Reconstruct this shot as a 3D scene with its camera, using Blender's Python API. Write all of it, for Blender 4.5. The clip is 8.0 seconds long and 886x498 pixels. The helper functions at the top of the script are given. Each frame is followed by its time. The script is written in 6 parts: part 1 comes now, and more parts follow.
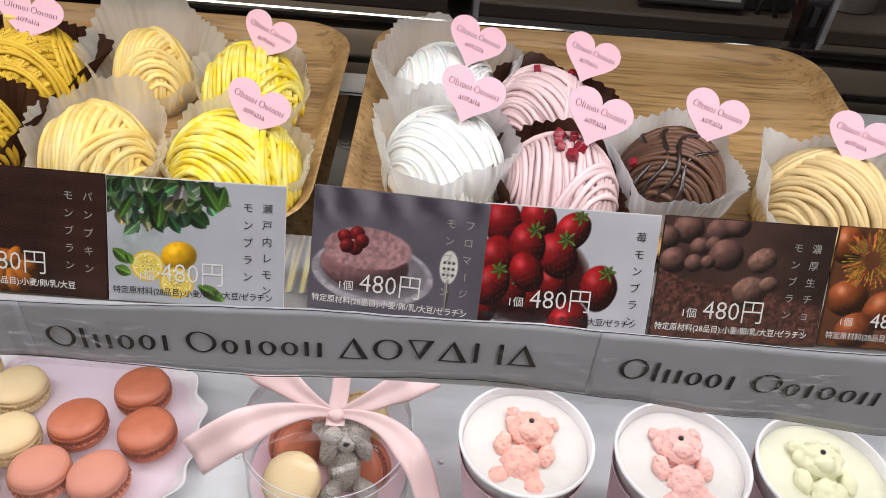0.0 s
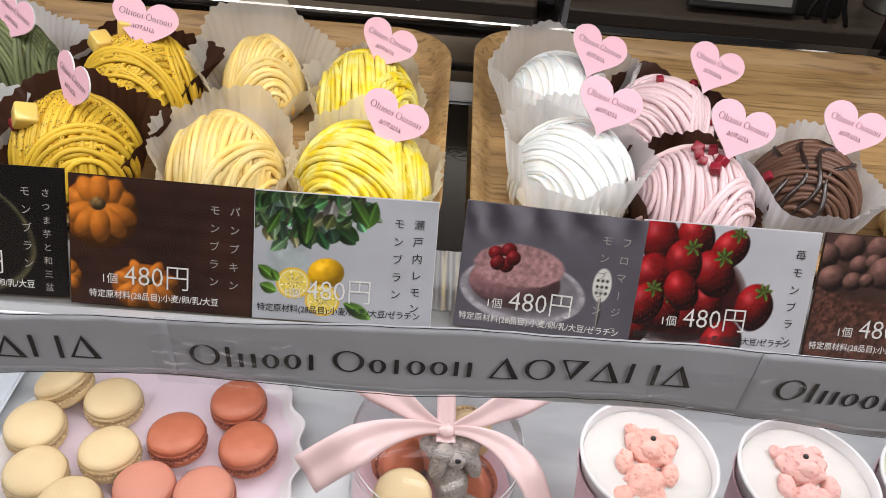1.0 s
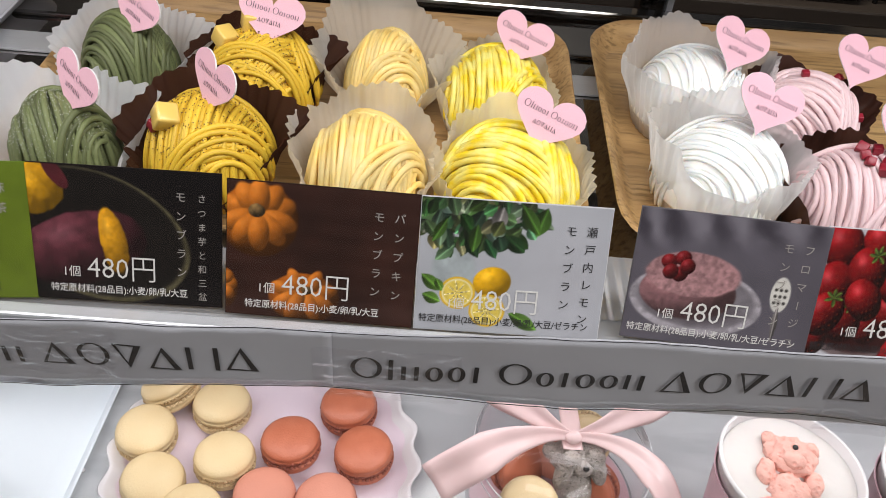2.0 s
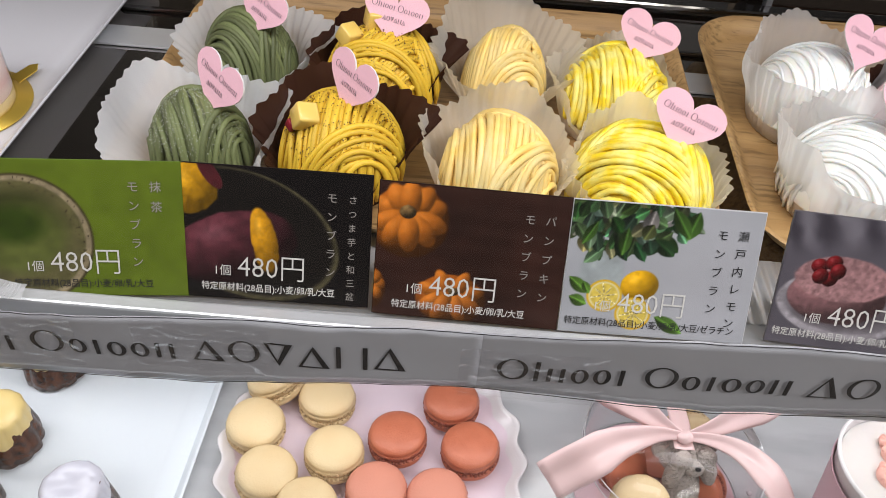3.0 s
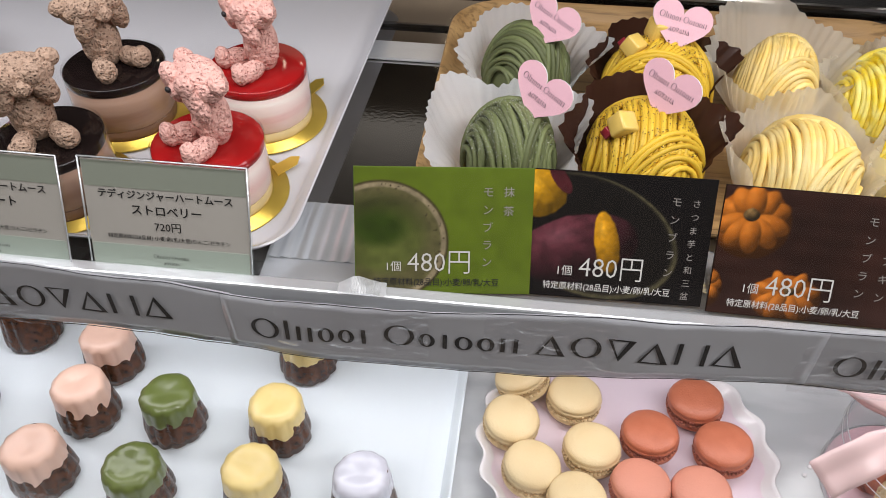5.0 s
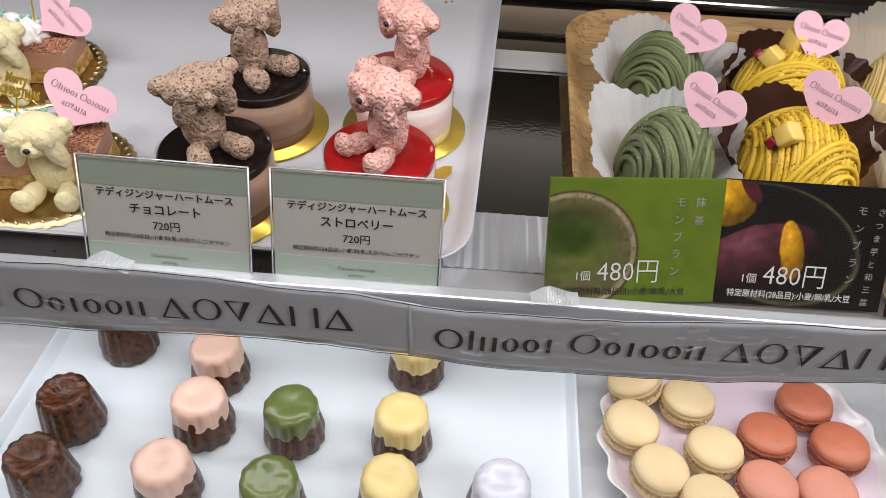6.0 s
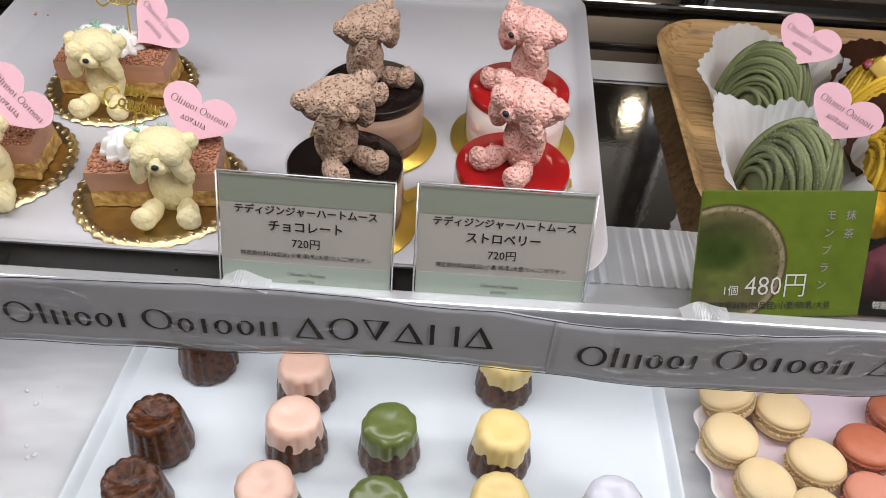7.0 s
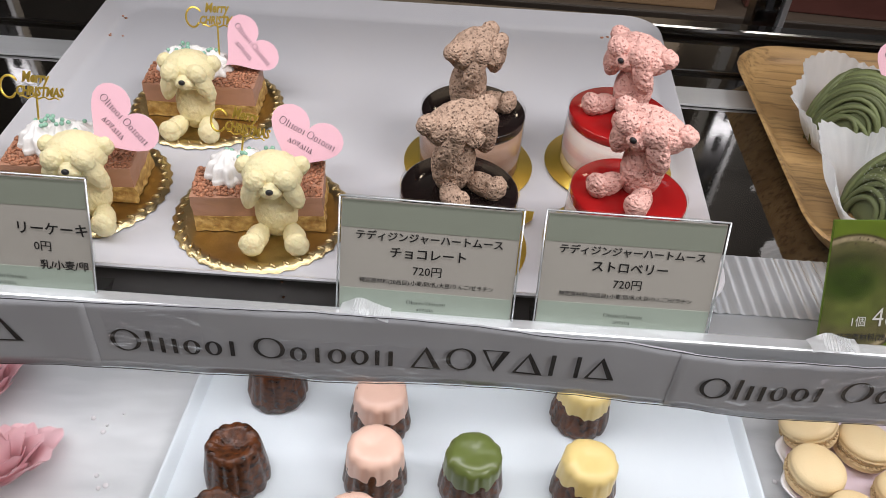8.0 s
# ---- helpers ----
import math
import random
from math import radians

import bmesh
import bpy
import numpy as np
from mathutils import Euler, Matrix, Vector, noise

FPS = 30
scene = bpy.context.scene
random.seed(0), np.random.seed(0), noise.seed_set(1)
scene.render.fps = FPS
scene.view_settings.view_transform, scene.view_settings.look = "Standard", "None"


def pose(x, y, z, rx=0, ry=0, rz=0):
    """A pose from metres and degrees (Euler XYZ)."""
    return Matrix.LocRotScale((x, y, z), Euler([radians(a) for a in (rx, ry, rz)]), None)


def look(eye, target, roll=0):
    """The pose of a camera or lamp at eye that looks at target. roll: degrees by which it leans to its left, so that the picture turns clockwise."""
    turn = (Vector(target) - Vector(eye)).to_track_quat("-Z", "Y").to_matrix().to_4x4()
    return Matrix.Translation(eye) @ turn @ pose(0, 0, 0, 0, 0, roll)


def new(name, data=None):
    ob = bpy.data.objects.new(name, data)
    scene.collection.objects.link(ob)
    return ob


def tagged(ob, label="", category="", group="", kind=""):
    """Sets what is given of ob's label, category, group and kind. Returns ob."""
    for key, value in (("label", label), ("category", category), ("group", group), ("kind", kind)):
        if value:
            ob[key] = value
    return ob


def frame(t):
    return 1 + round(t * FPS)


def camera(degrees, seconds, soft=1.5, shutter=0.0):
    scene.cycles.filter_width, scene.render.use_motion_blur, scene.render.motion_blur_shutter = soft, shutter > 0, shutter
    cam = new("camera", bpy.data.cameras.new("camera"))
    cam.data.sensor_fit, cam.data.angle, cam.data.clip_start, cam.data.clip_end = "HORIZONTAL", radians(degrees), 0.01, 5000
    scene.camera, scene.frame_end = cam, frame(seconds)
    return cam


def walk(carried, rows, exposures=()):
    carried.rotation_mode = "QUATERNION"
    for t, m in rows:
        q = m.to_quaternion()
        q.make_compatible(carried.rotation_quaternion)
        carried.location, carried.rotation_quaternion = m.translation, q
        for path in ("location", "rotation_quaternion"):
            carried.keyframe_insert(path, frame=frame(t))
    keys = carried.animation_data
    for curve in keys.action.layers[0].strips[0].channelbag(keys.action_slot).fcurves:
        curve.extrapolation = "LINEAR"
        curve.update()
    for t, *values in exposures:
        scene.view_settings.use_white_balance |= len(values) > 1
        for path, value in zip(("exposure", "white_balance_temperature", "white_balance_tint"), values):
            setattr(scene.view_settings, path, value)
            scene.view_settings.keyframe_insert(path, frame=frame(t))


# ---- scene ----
cam = camera(59.2, 8.0, soft=0.75)
PATH = [
    (0, (0.037, 0.097, 1.413), (0.102, 1.628, 0.127), 5.7),
    (0.5, (-0.002, 0.1, 1.411), (0.077, 1.636, 0.132), 6.4),
    (1, (-0.047, 0.11, 1.406), (0.027, 1.641, 0.121), 6.1),
    (1.5, (-0.089, 0.12, 1.399), (-0.026, 1.634, 0.093), 5.8),
    (2, (-0.13, 0.131, 1.397), (-0.072, 1.633, 0.077), 5.7),
    (2.2, (-0.147, 0.133, 1.398), (-0.094, 1.626, 0.068), 5.6),
    (3.3, (-0.199, 0.133, 1.399), (-0.243, 1.609, 0.049), 4.0),
    (3.5, (-0.189, 0.133, 1.406), (-0.28, 1.607, 0.058), 3.1),
    (4, (-0.191, 0.114, 1.411), (-0.364, 1.585, 0.066), 1.4),
    (4.5, (-0.256, 0.106, 1.41), (-0.438, 1.574, 0.064), 0.7),
    (5, (-0.34, 0.103, 1.406), (-0.486, 1.579, 0.064), 1.0),
    (5.2, (-0.372, 0.099, 1.405), (-0.492, 1.58, 0.066), 1.5),
    (6.3, (-0.492, 0.093, 1.408), (-0.517, 1.586, 0.077), 3.5),
    (6.5, (-0.509, 0.096, 1.404), (-0.528, 1.593, 0.079), 3.5),
    (7, (-0.555, 0.099, 1.4), (-0.545, 1.604, 0.082), 4.0),
    (7.5, (-0.591, 0.105, 1.394), (-0.56, 1.626, 0.097), 4.6),
    (8, (-0.624, 0.106, 1.392), (-0.595, 1.648, 0.118), 4.8),
]
walk(cam, [(t, look(eye, target, roll)) for t, eye, target, roll in PATH])

# ---------------------------------------------------------------- world, lamps
world = bpy.data.worlds.new("shop_air")
scene.world = world
world.use_nodes = True
world.node_tree.nodes["Background"].inputs[0].default_value = (0.9, 0.95, 1.0, 1)
world.node_tree.nodes["Background"].inputs[1].default_value = 0.05
scene.view_settings.exposure = 0.0


def area_lamp(name, eye, target, sx, sy, watts, colour=(1, 0.965, 1.0)):
    data = bpy.data.lights.new(name, "AREA")
    data.shape, data.size, data.size_y, data.energy, data.color = "RECTANGLE", sx, sy, watts, colour
    ob = new(name, data)
    ob.matrix_world = look(eye, target)
    return ob


# the LED line under the top of the case, the one under the upper shelf, the shop's ceiling panels
area_lamp("case_led", (-0.3, 0.415, 1.50), (-0.3, 0.50, 1.10), 2.2, 0.04, 4.6)
area_lamp("shelf_led", (-0.3, 0.475, 1.068), (-0.3, 0.475, 0.88), 2.2, 0.05, 2.2)
area_lamp("shop_light", (-0.9, -0.6, 2.75), (-0.7, 0.2, 1.0), 1.2, 0.3, 11, (1, 0.97, 0.97))
area_lamp("shop_light", (0.9, -0.6, 2.75), (0.5, 0.2, 1.0), 1.2, 0.3, 27, (1, 0.97, 0.97))
area_lamp("kitchen_light", (-0.4, 1.15, 2.8), (-0.4, 1.75, 1.3), 1.6, 0.3, 30, (1, 0.92, 0.82))


# ---------------------------------------------------------------- materials
def rgb(c):
    return (*c, 1.0) if len(c) == 3 else c


def mat(name, colour, rough=0.5, metal=0.0, vary=0.15, scale=60.0, bump=0.0, bump_scale=400.0, island=0.0, coat=0.0, second=None, spread=0.5, sss=0.0, stretch=None, spec=0.5):
    """Principled surface with colour noise at two scales and a fine relief. second: a colour mixed in by the coarse noise."""
    m = bpy.data.materials.new(name)
    m.use_nodes = True
    nt = m.node_tree
    n, l = nt.nodes, nt.links
    p = n["Principled BSDF"]
    p.inputs["Roughness"].default_value = rough
    p.inputs["Metallic"].default_value = metal
    p.inputs["Coat Weight"].default_value = coat
    p.inputs["Specular IOR Level"].default_value = spec
    p.inputs["Coat Roughness"].default_value = 0.08
    if sss:
        p.inputs["Subsurface Weight"].default_value = sss
        p.inputs["Subsurface Radius"].default_value = (0.006, 0.004, 0.003)
        p.inputs["Subsurface Scale"].default_value = 1.0
    tc = n.new("ShaderNodeTexCoord")
    vec = tc.outputs["Object"]
    if stretch:
        mp = n.new("ShaderNodeMapping")
        mp.inputs["Scale"].default_value = stretch
        l.new(vec, mp.inputs["Vector"])
        vec = mp.outputs["Vector"]
    coarse = n.new("ShaderNodeTexNoise")
    coarse.inputs["Scale"].default_value = scale
    coarse.inputs["Detail"].default_value = 4
    l.new(vec, coarse.inputs["Vector"])
    fine = n.new("ShaderNodeTexNoise")
    fine.inputs["Scale"].default_value = bump_scale
    fine.inputs["Detail"].default_value = 3
    l.new(vec, fine.inputs["Vector"])
    mix = n.new("ShaderNodeMix")
    mix.data_type = "RGBA"
    ramp = n.new("ShaderNodeMapRange")
    ramp.inputs["From Min"].default_value = 0.5 - spread / 2
    ramp.inputs["From Max"].default_value = 0.5 + spread / 2
    l.new(coarse.outputs["Fac"], ramp.inputs["Value"])
    l.new(ramp.outputs["Result"], mix.inputs["Factor"])
    other = second or tuple(c * (1 - vary) for c in colour[:3])
    mix.inputs["A"].default_value = rgb(colour)
    mix.inputs["B"].default_value = rgb(other)
    hsv = n.new("ShaderNodeHueSaturation")
    l.new(mix.outputs["Result"], hsv.inputs["Color"])
    add = n.new("ShaderNodeMapRange")
    add.inputs["To Min"].default_value = 1 - vary * 0.5
    add.inputs["To Max"].default_value = 1 + vary * 0.3
    l.new(fine.outputs["Fac"], add.inputs["Value"])
    value = add.outputs["Result"]
    if island:
        geo = n.new("ShaderNodeNewGeometry")
        r = n.new("ShaderNodeMapRange")
        r.inputs["To Min"].default_value = 1 - island
        r.inputs["To Max"].default_value = 1 + island * 0.6
        l.new(geo.outputs["Random Per Island"], r.inputs["Value"])
        mul = n.new("ShaderNodeMath")
        mul.operation = "MULTIPLY"
        l.new(value, mul.inputs[0])
        l.new(r.outputs["Result"], mul.inputs[1])
        value = mul.outputs[0]
    l.new(value, hsv.inputs["Value"])
    l.new(hsv.outputs["Color"], p.inputs["Base Color"])
    if bump:
        b = n.new("ShaderNodeBump")
        b.inputs["Strength"].default_value = bump
        b.inputs["Distance"].default_value = 0.001
        l.new(fine.outputs["Fac"], b.inputs["Height"])
        l.new(b.outputs["Normal"], p.inputs["Normal"])
    return m


def sheet_mat(name, colour, through_light=0.5, clear=0.0, gloss=0.0, vary=0.1):
    """Thin paper, ribbon or film: diffuse, light passing through, a little clear."""
    m = bpy.data.materials.new(name)
    m.use_nodes = True
    n, l = m.node_tree.nodes, m.node_tree.links
    out = n["Material Output"]
    n.remove(n["Principled BSDF"])
    tc, no = n.new("ShaderNodeTexCoord"), n.new("ShaderNodeTexNoise")
    no.inputs["Scale"].default_value = 70
    no.inputs["Detail"].default_value = 5
    l.new(tc.outputs["Object"], no.inputs["Vector"])
    mix = n.new("ShaderNodeMix")
    mix.data_type = "RGBA"
    mix.inputs["A"].default_value = rgb(colour)
    mix.inputs["B"].default_value = rgb(tuple(c * (1 - 2 * vary) for c in colour))
    l.new(no.outputs["Fac"], mix.inputs["Factor"])
    d, t, c, g = (n.new("ShaderNodeBsdf" + k) for k in ("Diffuse", "Translucent", "Transparent", "Glossy"))
    g.inputs["Roughness"].default_value = 0.3
    l.new(mix.outputs["Result"], d.inputs["Color"])
    l.new(mix.outputs["Result"], t.inputs["Color"])
    shader = d.outputs[0]
    for other, amount in ((t, through_light), (c, clear), (g, gloss)):
        if amount:
            ms = n.new("ShaderNodeMixShader")
            ms.inputs[0].default_value = amount
            l.new(shader, ms.inputs[1])
            l.new(other.outputs[0], ms.inputs[2])
            shader = ms.outputs[0]
    l.new(shader, out.inputs["Surface"])
    return m


def clear_mat(name, tint=(1, 1, 1), rough=0.02, strength=1.0):
    """A thin clear pane: light goes straight through, gloss by Fresnel."""
    m = bpy.data.materials.new(name)
    m.use_nodes = True
    n, l = m.node_tree.nodes, m.node_tree.links
    out = n["Material Output"]
    n.remove(n["Principled BSDF"])
    t, g, f, ms = n.new("ShaderNodeBsdfTransparent"), n.new("ShaderNodeBsdfGlossy"), n.new("ShaderNodeLayerWeight"), n.new("ShaderNodeMixShader")
    t.inputs[0].default_value = rgb(tint)
    g.inputs["Roughness"].default_value = rough
    f.inputs["Blend"].default_value = 0.5
    power, fit_in = n.new("ShaderNodeMath"), n.new("ShaderNodeMapRange")
    power.operation, power.inputs[1].default_value = "POWER", 4.0
    fit_in.inputs["To Min"].default_value, fit_in.inputs["To Max"].default_value = 0.025 * strength, 0.8
    l.new(f.outputs["Facing"], power.inputs[0])
    l.new(power.outputs[0], fit_in.inputs["Value"])
    l.new(fit_in.outputs["Result"], ms.inputs[0])
    l.new(t.outputs[0], ms.inputs[1])
    l.new(g.outputs[0], ms.inputs[2])
    l.new(ms.outputs[0], out.inputs["Surface"])
    return m


def wood_mat(name, light, dark):
    """Oak-like veneer: broad figure and short dark pores along x."""
    m = mat(name, light, 0.42, vary=0.10, scale=7, bump=0.12, bump_scale=60, second=dark, spread=0.45, stretch=(1.0, 11, 11), coat=0.1)
    n, l = m.node_tree.nodes, m.node_tree.links
    p = n["Principled BSDF"]
    tc, mp, no, r, mx = n.new("ShaderNodeTexCoord"), n.new("ShaderNodeMapping"), n.new("ShaderNodeTexNoise"), n.new("ShaderNodeMapRange"), n.new("ShaderNodeMix")
    mp.inputs["Scale"].default_value = (22, 330, 330)
    no.inputs["Scale"].default_value, no.inputs["Detail"].default_value = 1.0, 3
    r.inputs["From Min"].default_value, r.inputs["From Max"].default_value = 0.50, 0.66
    r.inputs["To Max"].default_value = 0.75
    mx.data_type = "RGBA"
    mx.inputs["B"].default_value = rgb(tuple(c * 0.55 for c in dark))
    l.new(tc.outputs["Object"], mp.inputs["Vector"])
    l.new(mp.outputs["Vector"], no.inputs["Vector"])
    l.new(no.outputs["Fac"], r.inputs["Value"])
    l.new(r.outputs["Result"], mx.inputs["Factor"])
    l.new(p.inputs["Base Color"].links[0].from_socket, mx.inputs["A"])
    l.new(mx.outputs["Result"], p.inputs["Base Color"])
    return m


M = {
    "steel": mat("brushed_steel", (0.50, 0.50, 0.50), 0.34, 0.75, 0.12, 8, 0.05, 700, stretch=(0.3, 20, 20)),
    "dark_steel": mat("dark_polished_steel", (0.24, 0.24, 0.245), 0.12, 1.0, 0.2, 6, 0.03, 300),
    "shelf_steel": mat("polished_shelf_steel", (0.46, 0.45, 0.44), 0.055, 1.0, 0.15, 6, 0.03, 300),
    "rib": mat("ribbed_steel", (0.86, 0.89, 0.92), 0.24, 0.72, 0.06, 20),
    "alu": mat("anodised_rail", (0.72, 0.74, 0.76), 0.35, 0.6, 0.1, 12, 0.03, 500, stretch=(0.2, 10, 10)),
    "marble": mat("pale_stone", (0.70, 0.725, 0.74), 0.16, 0.0, 0.1, 6, 0.02, 300, second=(0.50, 0.52, 0.54), spread=0.22, stretch=(1.0, 3.4, 1)),
    "white_tray": mat("white_melamine", (0.57, 0.57, 0.60), 0.28, 0.0, 0.04, 15, 0.02, 60),
    "blue_tray": mat("pale_blue_melamine", (0.76, 0.83, 0.88), 0.3, 0.0, 0.04, 12, 0.02, 60),
    "wood": wood_mat("tray_wood", (0.56, 0.36, 0.155), (0.34, 0.195, 0.075)),
    "glass": clear_mat("case_glass", (0.985, 0.99, 0.99), 0.01, 0.6),
    "acrylic": clear_mat("clear_acrylic", (0.97, 0.985, 0.98), 0.03, 0.9),
    "film": clear_mat("clear_film", (0.97, 0.97, 0.98), 0.04, 0.8),
    "tape": clear_mat("clear_tape", (0.97, 0.97, 0.98), 0.10, 4.0),
    "paper": sheet_mat("white_paper_cup", (0.93, 0.96, 0.99), 0.5, 0.18),
    "white_paper": sheet_mat("tall_white_paper_cup", (0.95, 0.95, 0.95), 0.6, 0.30),
    "cream_paper": sheet_mat("cream_paper_cup", (0.94, 0.90, 0.80), 0.5, 0.30),
    "brown_paper": sheet_mat("brown_paper_cup", (0.055, 0.022, 0.014), 0.2, 0.0, 0.03),
    "film_white": sheet_mat("cloudy_film", (0.92, 0.94, 0.96), 0.4, 0.45, 0.10),
    "strip": mat("laminated_grey_strip", (0.41, 0.415, 0.44), 0.20, vary=0.06, scale=14, bump=0.8, bump_scale=30, coat=0.3, second=(0.41, 0.42, 0.45)),
    "ink": mat("black_ink", (0.012, 0.012, 0.014), 0.5),
    "grey_ink": mat("grey_ink", (0.10, 0.07, 0.09), 0.6),
    "title_ink": mat("pale_title_ink", (0.30, 0.28, 0.26), 0.6, spec=0.2),
    "white_ink": mat("white_ink", (0.62, 0.61, 0.58), 0.5),
    "heart": mat("pink_card", (0.84, 0.50, 0.58), 0.55, vary=0.04, scale=30, bump=0.03),
    "stick": mat("pick_stick", (0.75, 0.72, 0.65), 0.4),
    "gold": mat("gold_foil", (0.66, 0.53, 0.29), 0.30, 1.0, 0.2, 90, 0.25, 500),
    "gold_card": mat("gold_card", (0.82, 0.58, 0.10), 0.32, 0.75, 0.1, 30),
    "ribbon": sheet_mat("pink_satin_ribbon", (0.96, 0.76, 0.75), 0.35, 0.0, 0.04, 0.03),
    "cup_white": mat("white_card_cup", (0.76, 0.75, 0.75), 0.45, vary=0.03),
    "cup_pink": mat("pink_card_sleeve", (0.78, 0.52, 0.58), 0.55, vary=0.05, scale=20),
    "plate": mat("pink_glazed_plate", (0.78, 0.66, 0.74), 0.12, vary=0.04, scale=12, coat=0.4),
    "plate_rim": mat("white_glazed_rim", (0.80, 0.78, 0.80), 0.15, vary=0.08, scale=60, coat=0.3),
    "milk": mat("white_cream", (0.63, 0.605, 0.575), 0.5, vary=0.05, scale=90, bump=0.25, bump_scale=250, sss=0.2),
    "wall": mat("shop_wall", (0.48, 0.40, 0.32), 0.8, vary=0.1, scale=3),
    "ceiling": mat("ceiling_paint", (0.75, 0.74, 0.72), 0.9, vary=0.05, scale=3),
    "floor": mat("shop_floor", (0.30, 0.25, 0.20), 0.35, vary=0.2, scale=4),
    "worktop": mat("dark_worktop", (0.075, 0.06, 0.05), 0.3, 0.0, 0.3, 8, 0.05, 300, stretch=(0.4, 4, 4)),
    "dark": mat("dark_cabinet", (0.03, 0.028, 0.028), 0.4, vary=0.3, scale=10),
}


# ---------------------------------------------------------------- mesh helpers
def link(name, bm, material, smooth=True, loc=None):
    me = bpy.data.meshes.new(name)
    bm.to_mesh(me)
    bm.free()
    for mm in material if isinstance(material, (list, tuple)) else [material]:
        me.materials.append(mm)
    if smooth:
        me.polygons.foreach_set("use_smooth", [True] * len(me.polygons))
    ob = new(name, me)
    if loc is not None:
        ob.matrix_world = loc
    return ob


def part(name, bm, material, parent, label="", smooth=True):
    ob = link(name, bm, material, smooth)
    ob.parent = parent
    if label:
        ob["label"] = label
    return ob


def sharp(ob, degrees=35):
    me = ob.data
    bm = bmesh.new()
    bm.from_mesh(me)
    for e in bm.edges:
        if len(e.link_faces) == 2 and e.calc_face_angle(0) > radians(degrees):
            e.smooth = False
    bm.to_mesh(me)
    bm.free()
    return ob


def empty(name, m, label, category, group="", kind=""):
    ob = new(name)
    ob.empty_display_size = 0.02
    ob.matrix_world = m
    return tagged(ob, label, category, group, kind)


def box_bm(x0, x1, y0, y1, z0, z1, bevel=0.0):
    bm = bmesh.new()
    bmesh.ops.create_cube(bm, size=1)
    for v in bm.verts:
        v.co = Vector(((x0 + x1) / 2 + v.co.x * (x1 - x0), (y0 + y1) / 2 + v.co.y * (y1 - y0), (z0 + z1) / 2 + v.co.z * (z1 - z0)))
    if bevel:
        bmesh.ops.bevel(bm, geom=bm.edges[:], offset=bevel, segments=2, affect="EDGES", profile=0.5)
    return bm


def loft(bm, rings, close=True, cap_first=False, cap_last=False, mat_index=0):
    """Joins rings (lists of points) of one length into a skin."""
    vs = [[bm.verts.new(p) for p in ring] for ring in rings]
    n = len(rings[0])
    for a, b in zip(vs, vs[1:]):
        for i in range(n if close else n - 1):
            j = (i + 1) % n
            f = bm.faces.new((a[i], a[j], b[j], b[i]))
            f.material_index = mat_index
    if cap_first:
        bm.faces.new(vs[0][::-1]).material_index = mat_index
    if cap_last:
        bm.faces.new(vs[-1]).material_index = mat_index
    return vs


def circle(r, z, n=32, cx=0.0, cy=0.0, wave=0.0, waves=0):
    return [(cx + (r + wave * math.cos(waves * a)) * math.cos(a), cy + (r + wave * math.cos(waves * a)) * math.sin(a), z) for a in (2 * math.pi * i / n for i in range(n))]


def turned(profile, n=32, wave=0.0, waves=0):
    """A body of revolution from (radius, height) pairs, closed at both ends."""
    bm = bmesh.new()
    loft(bm, [circle(r, z, n, wave=wave * r, waves=waves) for r, z in profile], cap_first=True, cap_last=True)
    bmesh.ops.recalc_face_normals(bm, faces=bm.faces[:])
    return bm


def blob(bm, centre, radii, sub=3, turn=None, lumps=0.0, freq=60.0, mat_index=0, pits=0.0):
    """Adds a lumpy ellipsoid."""
    made = bmesh.ops.create_icosphere(bm, subdivisions=sub, radius=1.0)["verts"]
    r = turn.to_matrix() if turn else Matrix.Identity(3)
    for v in made:
        p = Vector(centre) + r @ Vector((v.co.x * radii[0], v.co.y * radii[1], v.co.z * radii[2]))
        if lumps:
            p += v.co * lumps * (noise.noise(p * freq) + 0.5 * noise.noise(p * freq * 2.7))
        if pits:
            q = p * 520 + 0.35 * noise.noise_vector(p * 900)
            hole = max(0.0, 0.52 - noise.voronoi(q)[0][0]) / 0.52
            p -= v.co * pits * (hole * (0.75 + noise.noise(p * 150)) + 0.15 * noise.noise(p * 1300))
        v.co = p
    if mat_index:
        for f in {f for v in made for f in v.link_faces}:
            f.material_index = mat_index


def tube(bm, points, radius, sides=6, taper=True):
    """A soft strand along points."""
    rings = []
    n = len(points)
    side = None
    for i, p in enumerate(points):
        d = (points[min(i + 1, n - 1)] - points[max(i - 1, 0)]).normalized()
        if side is None:
            side = d.orthogonal().normalized()
        side = (side - d * side.dot(d)).normalized()
        up = d.cross(side)
        r = radius * (0.55 if taper and i in (0, n - 1) else 1.0)
        rings.append([p + r * (math.cos(a) * side + math.sin(a) * up) for a in (2 * math.pi * k / sides for k in range(sides))])
    loft(bm, rings, cap_first=True, cap_last=True)


def corner_ring(corners, radius, inset, z, n=6):
    """A rounded outline from four corners (counter-clockwise), pulled in by inset."""
    pts, c = [], sum((Vector(p) for p in corners), Vector((0, 0))) / 4
    for i in range(4):
        p, a, b = Vector(corners[i]), Vector(corners[i - 1]), Vector(corners[(i + 1) % 4])
        u, w = (a - p).normalized(), (b - p).normalized()
        p = p + (u + w) * inset
        r = max(radius - inset * 0.6, 0.004)
        centre = p + (u + w) * r
        for k in range(n + 1):
            t = k / n * math.pi / 2
            q = centre - w * r * math.cos(t) - u * r * math.sin(t)
            pts.append((q.x, q.y, z))
    return pts


